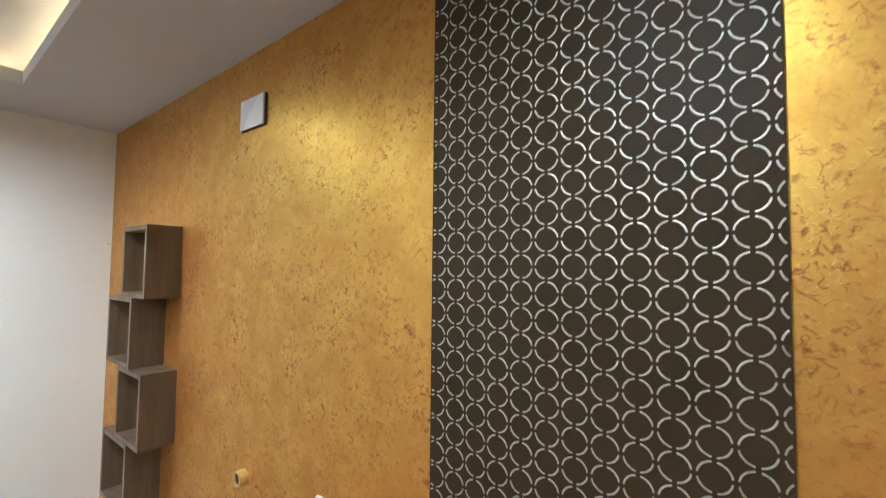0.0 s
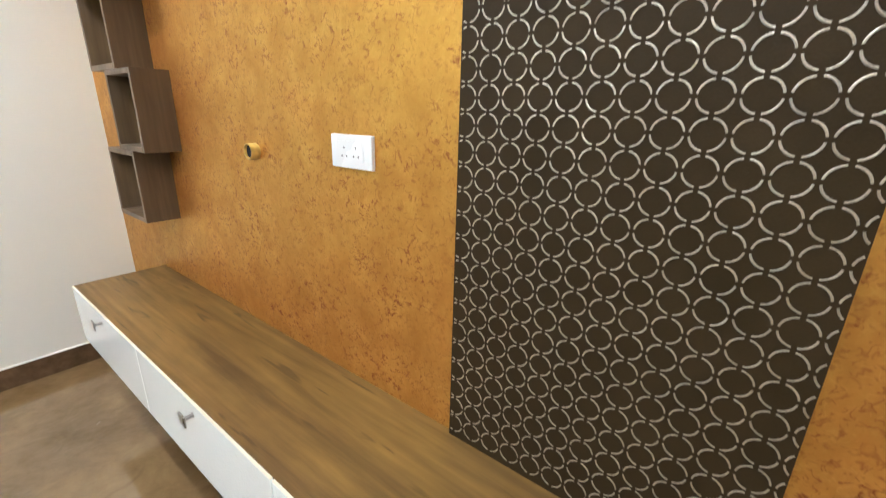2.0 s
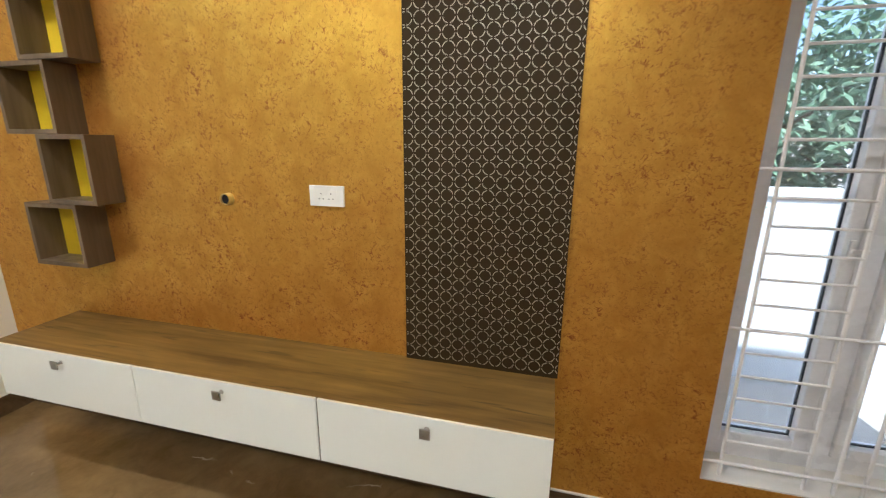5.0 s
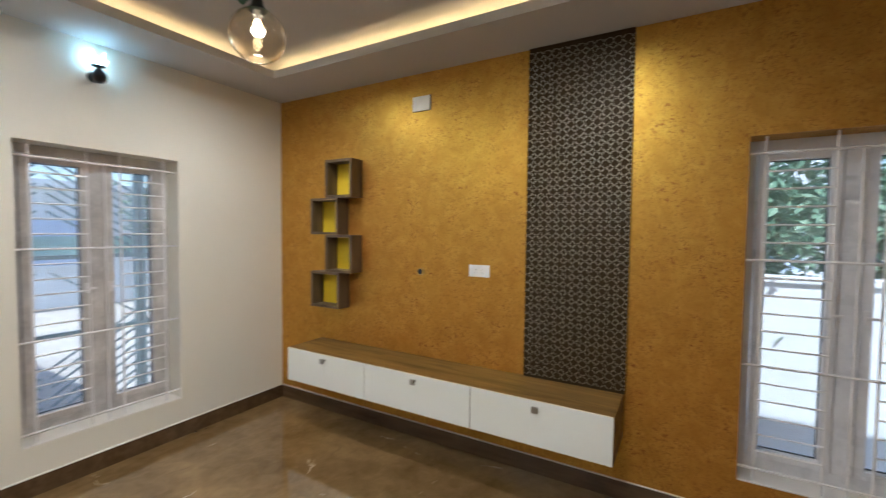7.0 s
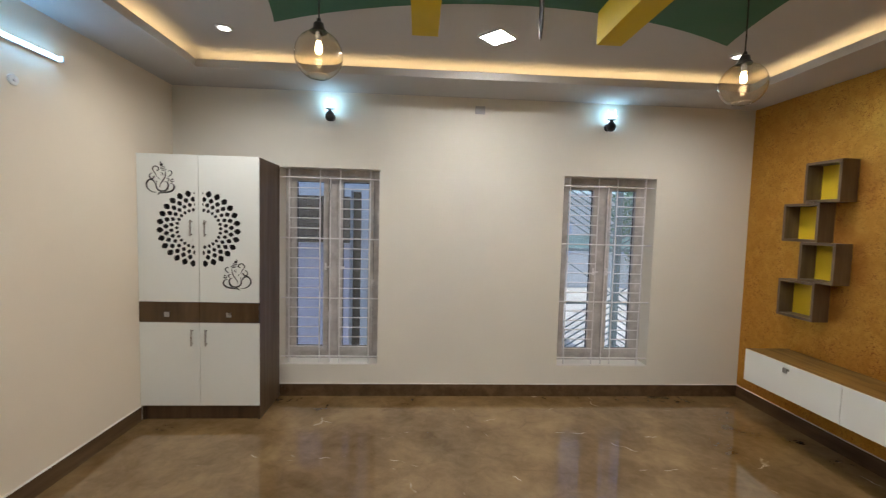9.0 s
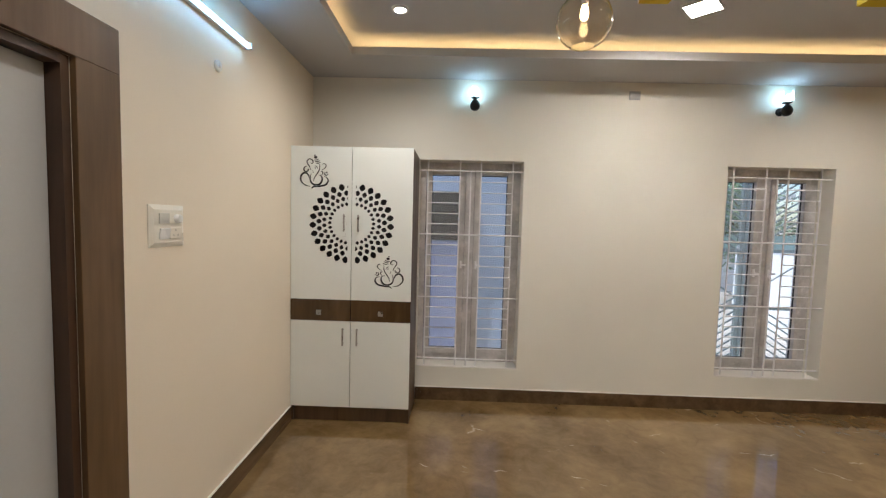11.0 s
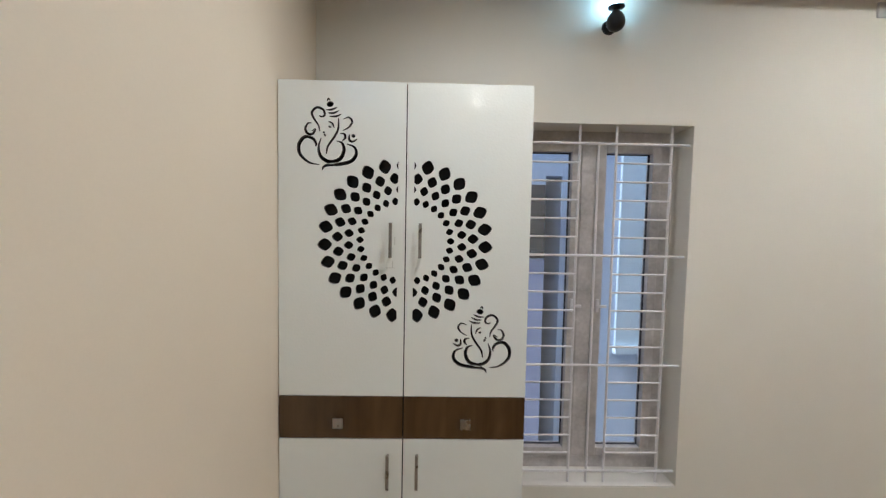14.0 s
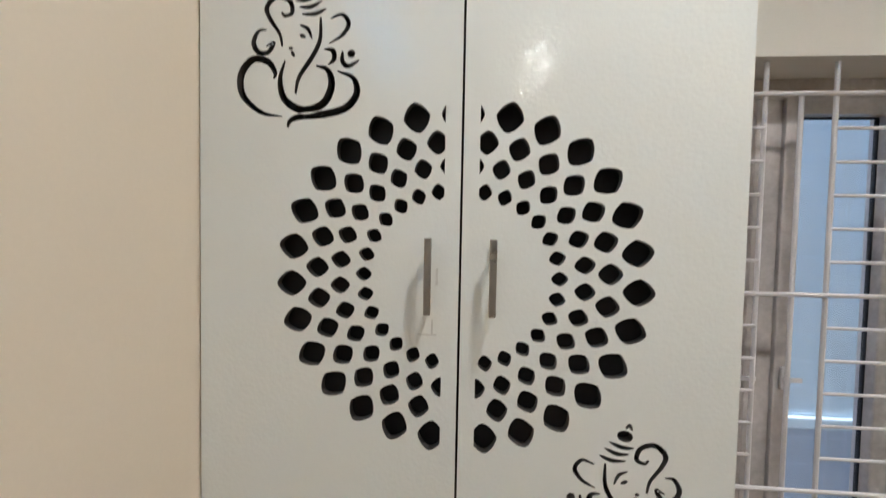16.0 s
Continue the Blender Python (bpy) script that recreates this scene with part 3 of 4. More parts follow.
tube = thing("tube_light", (XW, -1.775, 2.530), "lit cool white LED batten tube on the wall", "tube light")
part("batten", box(0, 0.026, -0.605, 0.605, -0.014, 0.016, 0.003), M_PLATE, tube)
part("tube", lathe([(0.008, -0.59), (0.009, -0.585), (0.009, 0.585), (0.008, 0.59)], 16, "y", (0.035, 0, 0.001)), M_TUBE, tube, "glowing cool white tube", True)
for s in (-1, 1):
    part("end_cap", box(0.001, 0.052, s * 0.591, s * 0.607, -0.016, 0.022, 0.004), M_PLATE, tube)

# green star panel, yellow beams and the bare fan rod under the tray
cx, cy = -2.607, -1.866
star = []
corners = ((1.475, 0.775), (-1.475, 0.775), (-1.475, -0.775), (1.475, -0.775))
for k in range(4):
    a, b = corners[k], corners[(k + 1) % 4]
    dip = 0.36 if k % 2 == 0 else 0.10
    for i in range(16):
        s = i / 16
        bend = 1 - (4 * s * (1 - s)) * dip / max(1e-6, (abs(a[1]) if k % 2 == 0 else abs(a[0])))
        px, py = a[0] + (b[0] - a[0]) * s, a[1] + (b[1] - a[1]) * s
        star.append((cx + (px * bend if k % 2 else px), cy + (py if k % 2 else py * bend)))
panel = thing("ceiling_panel", (0, 0, 0), "dark green star-shaped board on the ceiling", "ceiling panel")
part("board", prism(star, SLAB - 0.03, SLAB - 0.001), M_GREEN, panel)
for bx in (-3.141, -2.086):
    beam = thing("ceiling_beam", (bx, cy, 0), "bright yellow painted beam under the green panel", "ceiling beam", "yellow beams")
    part("beam_body", box(-0.073, 0.073, -0.44, 0.44, 2.668, SLAB - 0.031, 0.003), M_YELLOW, beam)
rod = thing("fan_rod", (cx, cy, 0), "bare dark fan rod hanging from the ceiling", "fan rod")
part("rod", lathe([(0.0, 2.483), (0.006, 2.500), (0.011, 2.56), (0.012, 2.85), (0.0, 2.85)], 14), M_BLACK, rod, smooth=True)


# ---------------------------------------------------------------- television wall
unit = thing("tv_console", (0, 0, 0), "wall-hung oak-topped console with three white drawers", "TV console")
UX, UY0, UY1, UT, UB = -0.376, -3.005, -0.527, 0.640, 0.376
part("top_board", box(UX + 0.0075, 0.0, UY0, UY1, UT - 0.020, UT - 0.001, 0.0015), M_TOP, unit, "oak laminate top board")
part("side_panel", box(UX + 0.0085, -0.001, UY0 + 0.001, UY0 + 0.018, UB + 0.004, UT - 0.0205), M_TOP, unit)
part("side_panel", box(UX + 0.0085, -0.001, UY1 - 0.018, UY1 - 0.001, UB + 0.004, UT - 0.0205), M_TOP, unit)
part("bottom_board", box(UX + 0.0085, -0.001, UY0 + 0.0185, UY1 - 0.0185, UB + 0.004, UB + 0.022), M_TOP, unit)
part("back_panel", box(-0.016, -0.001, UY0 + 0.0185, UY1 - 0.0185, UB + 0.0225, UT - 0.0205), M_TOP, unit)
for y0, y1, ky in ((-1.334, UY1, -0.939), (-2.176, -1.334, -1.767), (UY0, -2.176, -2.591)):
    fr = part("drawer_front", box(UX, UX + 0.007, y0 + 0.003, y1 - 0.003, UB, UT - 0.004, 0.0012), M_WHITE, unit, "glossy white drawer front")
    part("edge_band", box(UX + 0.0004, UX + 0.0068, y0 + 0.004, y1 - 0.004, UT - 0.004, UT - 0.0012), M_CREAM, fr, "cream edge band")
    part("knob", merge(box(UX - 0.030, UX - 0.024, ky - 0.019, ky + 0.019, 0.576, 0.614, 0.0025), lathe([(0.009, -0.025), (0.006, -0.018), (0.006, -0.004), (0.010, 0.0)], 14, "x", (UX, ky, 0.595))), M_STEEL, fr, "square brushed steel knob")


def wall_box(y0, y1, z0, z1):
    b = thing("wall_shelf", (0, y0, z0), "open walnut-laminate cube shelf with a yellow back", "wall shelf", "stepped cube shelves")
    d, t, w, h = -0.133, 0.020, y1 - y0, z1 - z0
    part("side", box(d, 0, 0, t, 0, h, 0.001), M_SHELF, b)
    part("side", box(d, 0, w - t, w, 0, h, 0.001), M_SHELF, b)
    part("shelf_top", box(d, 0, t, w - t, h - t, h, 0.001), M_SHELF, b)
    part("shelf_bottom", box(d, 0, t, w - t, 0, t, 0.001), M_SHELF, b)
    part("back", box(-0.008, -0.001, t, w - t, t, h - t), M_YBACK, b, "bright yellow back board")


wall_box(-0.986, -0.700, 1.8565, 2.165)
wall_box(-0.838, -0.530, 1.5525, 1.8545)
wall_box(-0.986, -0.700, 1.2425, 1.5505)
wall_box(-0.850, -0.530, 0.940, 1.2405)

# tall dark panel with rings of silver inlay
PY0, PY1, PZ0, PZ1 = -3.014, -2.392, UT, TOP - 0.001
jali = thing("decor_panel", (0, 0, 0), "tall dark brown panel inlaid with silver rings", "decorative panel")
part("board", box(-0.015, 0, PY0, PY1, PZ0, PZ1, 0.001), M_PANEL, jali)
PITCH, PITCH_Z, RO, RI = 0.0515, 0.0507, 0.0240, 0.0208


def ring_arcs(bm, y, z, clip0, clip1):
    """Four raised, slightly domed arcs of a ring, open where the rings touch, cut off at the panel's edges."""
    mid, half = (RO + RI) / 2, (RO - RI) / 2
    for q in range(4):
        steps, rows = 7, []
        for i in range(steps + 1):
            a = radians(q * 90 + 8.5 + 73 * i / steps)
            w = half * (0.86 + 0.14 * math.sin(math.pi * i / steps))
            if not clip0 < y + (mid + w) * math.cos(a) < clip1:
                rows.append(None)
                continue
            rows.append([bm.verts.new((x, y + r * math.cos(a), z + r * math.sin(a))) for x, r in
                         ((-0.0151, mid - w), (-0.0162, mid - w * 0.75), (-0.0165, mid), (-0.0162, mid + w * 0.75), (-0.0151, mid + w))])
        for r0, r1 in zip(rows, rows[1:]):
            if r0 and r1:
                for k in range(4):
                    bm.faces.new((r0[k], r1[k], r1[k + 1], r0[k + 1]))
    return bm


full = mesh_of("ring_inlay", ring_arcs(bmesh.new(), 0, 0, -9, 9), M_SILVER)
rest = bmesh.new()
col0, row0 = -2.7165, 2.100
cols = [c for c in range(-8, 9) if PY0 - RO < col0 + c * PITCH < PY1 + RO]
for r in range(-29, 14):
    z = row0 + r * PITCH_Z
    if not PZ0 + RO < z < PZ1 - RO:
        continue
    for c in cols:
        y = col0 + c * PITCH
        whole = PY0 + RO < y < PY1 - RO
        if whole and 0.98 < z < 2.25:
            ob = part("ring_inlay", full, None, jali)
            ob.location = (0, y, z)
        else:
            ring_arcs(rest, y, z, PY0 + 0.001, PY1 - 0.001)
tagged(part("ring_inlay_field", rest, M_SILVER, jali, "silver ring inlay near the panel's ends"), kind="stuff")


# four-pin socket plate, blank plate and a pipe stub
s = thing("socket_plate", (0, -2.056, 1.315), "white double socket plate on the gold wall", "socket")
part("plate", box(-0.012, 0, -0.077, 0.077, -0.042, 0.042, 0.003), M_PLATE, s)
ins = part("insert", box(-0.0145, -0.0122, -0.048, 0.048, -0.026, 0.026, 0.001), M_PLATE, s)
for oy in (-0.022, 0.022):
    for dy, dz in ((0, 0.010), (-0.009, -0.011), (0.009, -0.011)):
        part("pin_hole", box(-0.0152, -0.0147, oy + dy - 0.0016, oy + dy + 0.0016, dz - 0.0026, dz + 0.0026), M_BLACK, ins)
b = thing("blank_plate", (0, -1.566, 2.537), "white blank box cover high on the gold wall", "cover plate")
# rim in dark brown: shadow behind the plate's edge put into the colour
part("box_rim", box(-0.008, 0, -0.080, 0.080, -0.056, 0.056, 0.002), M_DARKWOOD, b, "rim coloured dark for the shadow round the plate")
part("plate", box(-0.015, -0.0082, -0.077, 0.077, -0.0535, 0.0535, 0.003), M_PLATE, b)
p = thing("pipe_stub", (0, -1.575, 1.284), "yellowed open conduit stub in the gold wall", "pipe")
bm = bmesh.new()
n = 24
rings = [[bm.verts.new((x, r * math.cos(2 * math.pi * i / n), r * math.sin(2 * math.pi * i / n))) for i in range(n)] for r, x in ((0.026, 0.0), (0.026, -0.030), (0.022, -0.031), (0.021, 0.0))]
for a1, b1 in zip(rings, rings[1:]):
    for i in range(n):
        bm.faces.new((a1[i], a1[(i + 1) % n], b1[(i + 1) % n], b1[i]))
bmesh.ops.recalc_face_normals(bm, faces=bm.faces)
part("sleeve", bm, M_PVC, p, smooth=True)
# dark disc near the mouth takes the place of shade in the bore
part("bore_shade", lathe([(0.0, -0.021), (0.0209, -0.022), (0.0209, -0.020), (0.0, -0.019)], 24, "x"), M_INSHADE, p, "near-black disc standing in for the shaded hollow")
nail = thing("wall_nail", (0, -0.062, 2.114), "small brass nail in the gold wall", "nail")
part("shank", lathe([(0.004, -0.035), (0.003, -0.033), (0.003, 0.0)], 10, "x"), M_PVC, nail, smooth=True)

# ---------------------------------------------------------------- white cabinet with cut-out doors
CX0, CX1, CY, CT = XW + 0.002, -4.402, -0.488, 2.100
cab = thing("cabinet", (0, 0, 0), "tall white cabinet with pierced petal-ring doors", "cabinet")
part("side", box(CX0, CX0 + 0.018, CY + 0.020, -0.002, 0, CT - 0.001, 0.001), M_WARD, cab)
part("side", box(CX1 - 0.018, CX1, CY + 0.020, -0.002, 0, CT - 0.001, 0.001), M_WARD, cab, "brown wood-grain side")
part("cabinet_top", box(CX0 + 0.0185, CX1 - 0.0185, CY + 0.020, -0.002, CT - 0.019, CT - 0.001), M_WARD, cab)
# back, dividers and lining coloured near-black for the unlit inside
part("back", box(CX0 + 0.0185, CX1 - 0.0185, -0.012, -0.002, 0.1, CT - 0.0195), M_INSHADE, cab, "near-black back standing in for shade inside")
part("divider", box(CX0 + 0.0185, CX1 - 0.0185, CY + 0.020, -0.0125, 0.945, 0.960), M_INSHADE, cab)
part("divider", box(CX0 + 0.0185, CX1 - 0.0185, CY + 0.020, -0.0125, 0.784, 0.799), M_INSHADE, cab)
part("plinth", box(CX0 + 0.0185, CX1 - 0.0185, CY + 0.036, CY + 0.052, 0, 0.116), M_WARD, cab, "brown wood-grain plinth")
part("lining", merge(box(CX0 + 0.019, CX0 + 0.022, CY + 0.021, -0.013, 0.962, CT - 0.02), box(CX1 - 0.022, CX1 - 0.019, CY + 0.021, -0.013, 0.962, CT - 0.02), box(CX0 + 0.0225, CX1 - 0.0225, CY + 0.021, -0.013, CT - 0.024, CT - 0.0205)), M_INSHADE, cab)

MX, MZ = -4.858, 1.533


def clip_poly(pts, limit, side):
    """Cuts an outline off at x = limit, keeping the given side."""
    out = []
    for (x0, z0), (x1, z1) in zip(pts, pts[1:] + pts[:1]):
        in0, in1 = (x0 - limit) * side >= 0, (x1 - limit) * side >= 0
        if in0:
            out.append((x0, z0))
        if in0 != in1:
            k = (limit - x0) / (x1 - x0)
            out.append((limit, z0 + (z1 - z0) * k))
    return out


def petals(side):
    """Four fans of curved diamonds for one door, set about a point a little way from the doors' meeting line."""
    step = 13.53
    for r, rad, tan, start, count in ((0.1455, 0.0140, 0.0122, 7.6, 13), (0.1875, 0.0172, 0.0152, 0.6, 14), (0.2275, 0.0202, 0.0182, 5.6, 13), (0.2735, 0.0262, 0.0228, -1.3, 14)):
        for k in range(count):
            t = radians(start + step * k)
            ux, uz = side * math.sin(t), math.cos(t)
            vx, vz = -uz, ux
            out = []
            for i in range(20):
                b = 2 * math.pi * i / 20
                c, s2 = math.cos(b), math.sin(b)
                x = math.copysign(abs(c) ** 1.45, c) * rad
                y = math.copysign(abs(s2) ** 1.22, s2) * tan
                out.append((MX + side * 0.0194 + (r + x) * ux + y * vx, MZ + (r + x) * uz + y * vz))
            yield out


def stroke(points, w0, w1):
    """A tapered brush stroke through a few guide points: a smooth curve with a swelling width."""
    pts = [Vector(q) for q in points]
    curve = []
    ext = [pts[0] * 2 - pts[1]] + pts + [pts[-1] * 2 - pts[-2]]
    for i in range(1, len(ext) - 2):
        p0, p1, p2, p3 = ext[i - 1:i + 3]
        for k in range(6):
            t = k / 6
            curve.append(0.5 * ((2 * p1) + (p2 - p0) * t + (2 * p0 - 5 * p1 + 4 * p2 - p3) * t * t + (3 * p1 - p0 - 3 * p2 + p3) * t ** 3))
    curve.append(pts[-1])
    left, right = [], []
    for i, q in enumerate(curve):
        d = (curve[min(i + 1, len(curve) - 1)] - curve[max(i - 1, 0)]).normalized()
        s = i / (len(curve) - 1)
        w = 1.25 * (w0 + (w1 - w0) * math.sin(math.pi * s) ** 0.8) / 2
        nrm = Vector((-d.y, d.x)) * w
        left.append(tuple(q + nrm))
        right.append(tuple(q - nrm))
    return left + right[::-1]


def disc(x, z, rx, rz, lean=0.0):
    out = []
    for i in range(14):
        a = 2 * math.pi * i / 14
        px, pz = rx * math.cos(a), rz * math.sin(a)
        out.append((x + px * math.cos(lean) - pz * math.sin(lean), z + px * math.sin(lean) + pz * math.cos(lean)))
    return out


def motif():
    """A swirling line ornament, one unit wide and about 1.25 high, from its lower left."""
    U = 0.1
    S = [stroke([(3.5, 0.6), (2.0, 0.9), (0.7, 2.1), (0.55, 3.6), (1.4, 4.7), (2.5, 4.5), (3.0, 3.7), (2.9, 3.3)], 0.06, 0.42),
         stroke([(3.7, 4.6), (3.35, 3.2), (3.7, 1.8), (5.0, 1.05), (6.4, 1.5), (7.0, 2.8), (6.7, 3.9), (5.9, 4.2)], 0.07, 0.46),
         stroke([(4.45, 2.2), (4.7, 3.4), (5.6, 4.8), (6.15, 6.0), (6.2, 7.6)], 0.10, 0.26),
         stroke([(6.45, 5.35), (7.05, 5.25), (7.15, 4.65), (6.75, 4.25)], 0.06, 0.28),
         stroke([(7.4, 3.8), (8.5, 3.3), (8.75, 2.2), (8.0, 1.2), (6.5, 0.75), (4.9, 0.6), (4.1, 0.3), (3.9, -0.2)], 0.08, 0.44),
         stroke([(6.9, 7.5), (7.7, 7.75), (8.15, 7.1), (7.7, 6.3), (6.8, 5.75)], 0.06, 0.24),
         stroke([(3.5, 5.6), (3.3, 6.5), (2.6, 7.6), (2.4, 8.4), (3.1, 9.1), (4.0, 8.8), (4.2, 8.0), (3.7, 7.75), (3.45, 8.0)], 0.10, 0.28),
         stroke([(2.4, 6.8), (1.8, 6.7), (1.45, 5.9), (1.8, 5.2), (2.5, 5.2), (2.9, 5.9), (2.35, 5.6)], 0.06, 0.30),
         stroke([(4.4, 8.8), (5.2, 8.85), (6.0, 9.2)], 0.05, 0.24), stroke([(4.7, 8.35), (5.5, 8.35), (6.3, 8.75)], 0.05, 0.24),
         stroke([(4.9, 7.85), (5.8, 7.85), (6.6, 8.2)], 0.05, 0.24),
         stroke([(4.75, 7.1), (5.3, 6.8), (5.6, 6.1)], 0.05, 0.2),
         disc(4.95, 6.3, 0.24, 0.14, -0.4), disc(4.1, 5.45, 0.15, 0.12), disc(4.25, 5.05, 0.13, 0.24, 0.5), disc(5.0, 9.65, 0.52, 0.42, 0.3),
         stroke([(4.55, 10.1), (4.75, 10.45), (4.95, 10.2)], 0.08, 0.2), disc(8.35, 5.0, 0.28, 0.28),
         stroke([(7.75, 5.2), (7.75, 4.45), (8.2, 4.15), (8.9, 4.55)], 0.08, 0.28)]
    return [[(x * U, z * U) for x, z in s] for s in S]


def pierced_door(name, x0, x1, z0, z1, holes, parent, label):
    """A door board whose holes go right through, filled from outlines."""
    cu = bpy.data.curves.new(name, "CURVE")
    cu.dimensions, cu.fill_mode, cu.extrude = "2D", "BOTH", 0.0088
    for outline in [[(x0, z0), (x1, z0), (x1, z1), (x0, z1)]] + holes:
        sp = cu.splines.new("POLY")
        sp.points.add(len(outline) - 1)
        for q, (x, z) in zip(sp.points, outline):
            q.co = (x, z, 0, 1)
        sp.use_cyclic_u = True
    tmp = new("tmp_outline", cu)
    me = bpy.data.meshes.new_from_object(tmp.evaluated_get(bpy.context.evaluated_depsgraph_get()))
    bpy.data.objects.remove(tmp)
    bpy.data.curves.remove(cu)
    me.transform(Matrix.Translation((0, CY + 0.0092, 0)) @ Matrix.Rotation(radians(90), 4, "X"))
    me.materials.clear()
    me.materials.append(M_WHITE)
    me.materials.append(M_CUT)
    for p in me.polygons:
        edge = abs(p.normal.y) < 0.5
        p.material_index = 1 if edge and x0 + 0.004 < p.center.x < x1 - 0.004 and z0 + 0.004 < p.center.z < z1 - 0.004 else 0
    me.name = name
    ob = new(name, me)
    ob.parent = parent
    return tagged(ob, label)


GAP = -4.858
SW = 0.0232 / 0.1
left_holes, right_holes = [], []
for side, holes in ((-1, left_holes), (1, right_holes)):
    for q in petals(side):
        o = clip_poly(q, GAP + side * 0.029, side)
        if o and max(x for x, z in o) - min(x for x, z in o) > 0.003:
            holes.append(o)
for s in motif():
    left_holes.append([(-5.256 + x * SW * 1.07, 1.789 + z * SW * 1.02) for x, z in s])
    right_holes.append([(-4.453 - x * SW * 1.09, 1.054 + z * SW * 1.0) for x, z in s])
LD = pierced_door("upper_door", CX0 + 0.001, GAP - 0.002, 0.956, CT, left_holes, cab, "glossy white door with cut-out petals and swirl")
RD = pierced_door("upper_door", GAP + 0.002, CX1 - 0.001, 0.956, CT, right_holes, cab, "glossy white door with cut-out petals and swirl")
# thin near-black board added just behind the cut-outs for the cabinet's shaded inside
part("shade_board", box(CX0 + 0.024, CX1 - 0.024, CY + 0.034, CY + 0.037, 0.964, CT - 0.026), M_INSHADE, cab, "near-black board added for the shaded inside behind the cut-outs")


def bar_handle(x, z0, z1, parent):
    part("handle", merge(box(x - 0.006, x + 0.006, CY - 0.032, CY - 0.024, z0, z1, 0.002), box(x - 0.004, x + 0.004, CY - 0.025, CY, z0 + 0.010, z0 + 0.018, 0.001),
                         box(x - 0.004, x + 0.004, CY - 0.025, CY, z1 - 0.018, z1 - 0.010, 0.001)), M_STEEL, parent, "slim brushed steel bar handle")


M_TAPE = plain("grubby_tape_residue", (0.66, 0.66, 0.62), 0.5, var=0.12, scale=60)
for x0, x1, z0, z1 in ((-4.928, -4.896, 1.434, 1.4365), (-4.905, -4.9025, 1.436, 1.462), (-4.899, -4.895, 1.520, 1.548)):
    part("tape_residue", box(x0, x1, CY - 0.0004, CY - 0.0001, z0, z1), M_TAPE, LD, "faint grey tape marks")
bar_handle(-4.910, 1.474, 1.600, LD)
bar_handle(-4.804, 1.474, 1.600, RD)
for x0, x1, hx, kx in ((CX0 + 0.001, GAP - 0.002, -4.912, -5.095), (GAP + 0.002, CX1 - 0.001, -4.804, -4.626)):
    dr = part("drawer_front", box(x0, x1, CY, CY + 0.018, 0.794, 0.953, 0.001), M_DRAWER, cab, "glossy brown wood-grain drawer front")
    part("knob", merge(box(kx - 0.019, kx + 0.019, CY - 0.026, CY - 0.020, 0.842, 0.880, 0.002), lathe([(0.008, -0.021), (0.006, -0.015), (0.009, 0.0)], 12, "y", (kx, CY, 0.861))), M_STEEL, dr, "square brushed steel knob")
    ld = part("lower_door", box(x0, x1, CY, CY + 0.018, 0.122, 0.791, 0.001), M_WHITE, cab, "glossy white lower door")
    bar_handle(hx, 0.612, 0.744, ld)

# ---------------------------------------------------------------- small fittings on the white walls
sw = thing("switch_board", (XW, -1.842, 1.517), "white modular switch plate with a round regulator", "switch")
bm = bmesh.new()
rims = [[bm.verts.new((x, sy * a, sz * b)) for sy, sz in ((-1, -1), (1, -1), (1, 1), (-1, 1))] for x, a, b in ((0, 0.108, 0.089), (0.004, 0.108, 0.089), (0.013, 0.088, 0.068))]
for lo, hi in zip(rims, rims[1:]):
    for k in range(4):
        bm.faces.new((lo[k], lo[(k + 1) % 4], hi[(k + 1) % 4], hi[k]))
bm.faces.new(rims[-1])
part("plate", bm, M_SWITCH, sw, "cream plate with a wide bevelled rim")
part("rocker", box(0.0132, 0.019, -0.062, -0.002, 0.010, 0.054, 0.003), M_ROCKER, sw, "large pale grey rocker")
part("regulator_base", box(0.0132, 0.016, 0.002, 0.072, 0.010, 0.054, 0.002), M_SWITCH, sw)
part("regulator_knob", lathe([(0.019, 0.0162), (0.018, 0.032), (0.015, 0.036), (0.0, 0.036)], 20, "x", (0, 0.046, 0.032)), M_PLATE, sw, "round white regulator knob", True)
low = part("rocker", box(-0.004, 0.004, -0.030, 0.030, -0.023, 0.023, 0.002), M_PLATE, sw, "white rocker tipped forwards below")
low.matrix_basis = pose(0.0175, -0.032, -0.032, 0, 9, 0)
outlet = part("outlet", box(0.0132, 0.018, 0.002, 0.072, -0.055, -0.006, 0.002), M_SWITCH, sw)
for y, z in ((0.037, -0.018), (0.024, -0.040), (0.050, -0.040)):
    part("pin_hole", lathe([(0.004, 0.0182), (0.0, 0.0186)], 8, "x", (0, y, z)), M_STEEL, outlet)
for y, z in ((-1.445, 2.325), (-1.732, 2.585)):
    h = thing("wall_hook", (XW, y, z), "small round white lamp point cover on the wall", "cover plate", "lamp points")
    part("base", lathe([(0.028, 0.0), (0.030, 0.006), (0.026, 0.012), (0.0, 0.013)], 24, "x"), M_PLATE, h, smooth=True)
    part("boss", lathe([(0.010, 0.012), (0.010, 0.020), (0.0, 0.022)], 14, "x"), M_GRILLE, h, smooth=True)
ac = thing("conduit_box", (-2.62, 0, 2.655), "small white junction box cover high on the wall", "cover plate")
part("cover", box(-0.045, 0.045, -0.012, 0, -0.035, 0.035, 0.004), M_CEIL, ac)


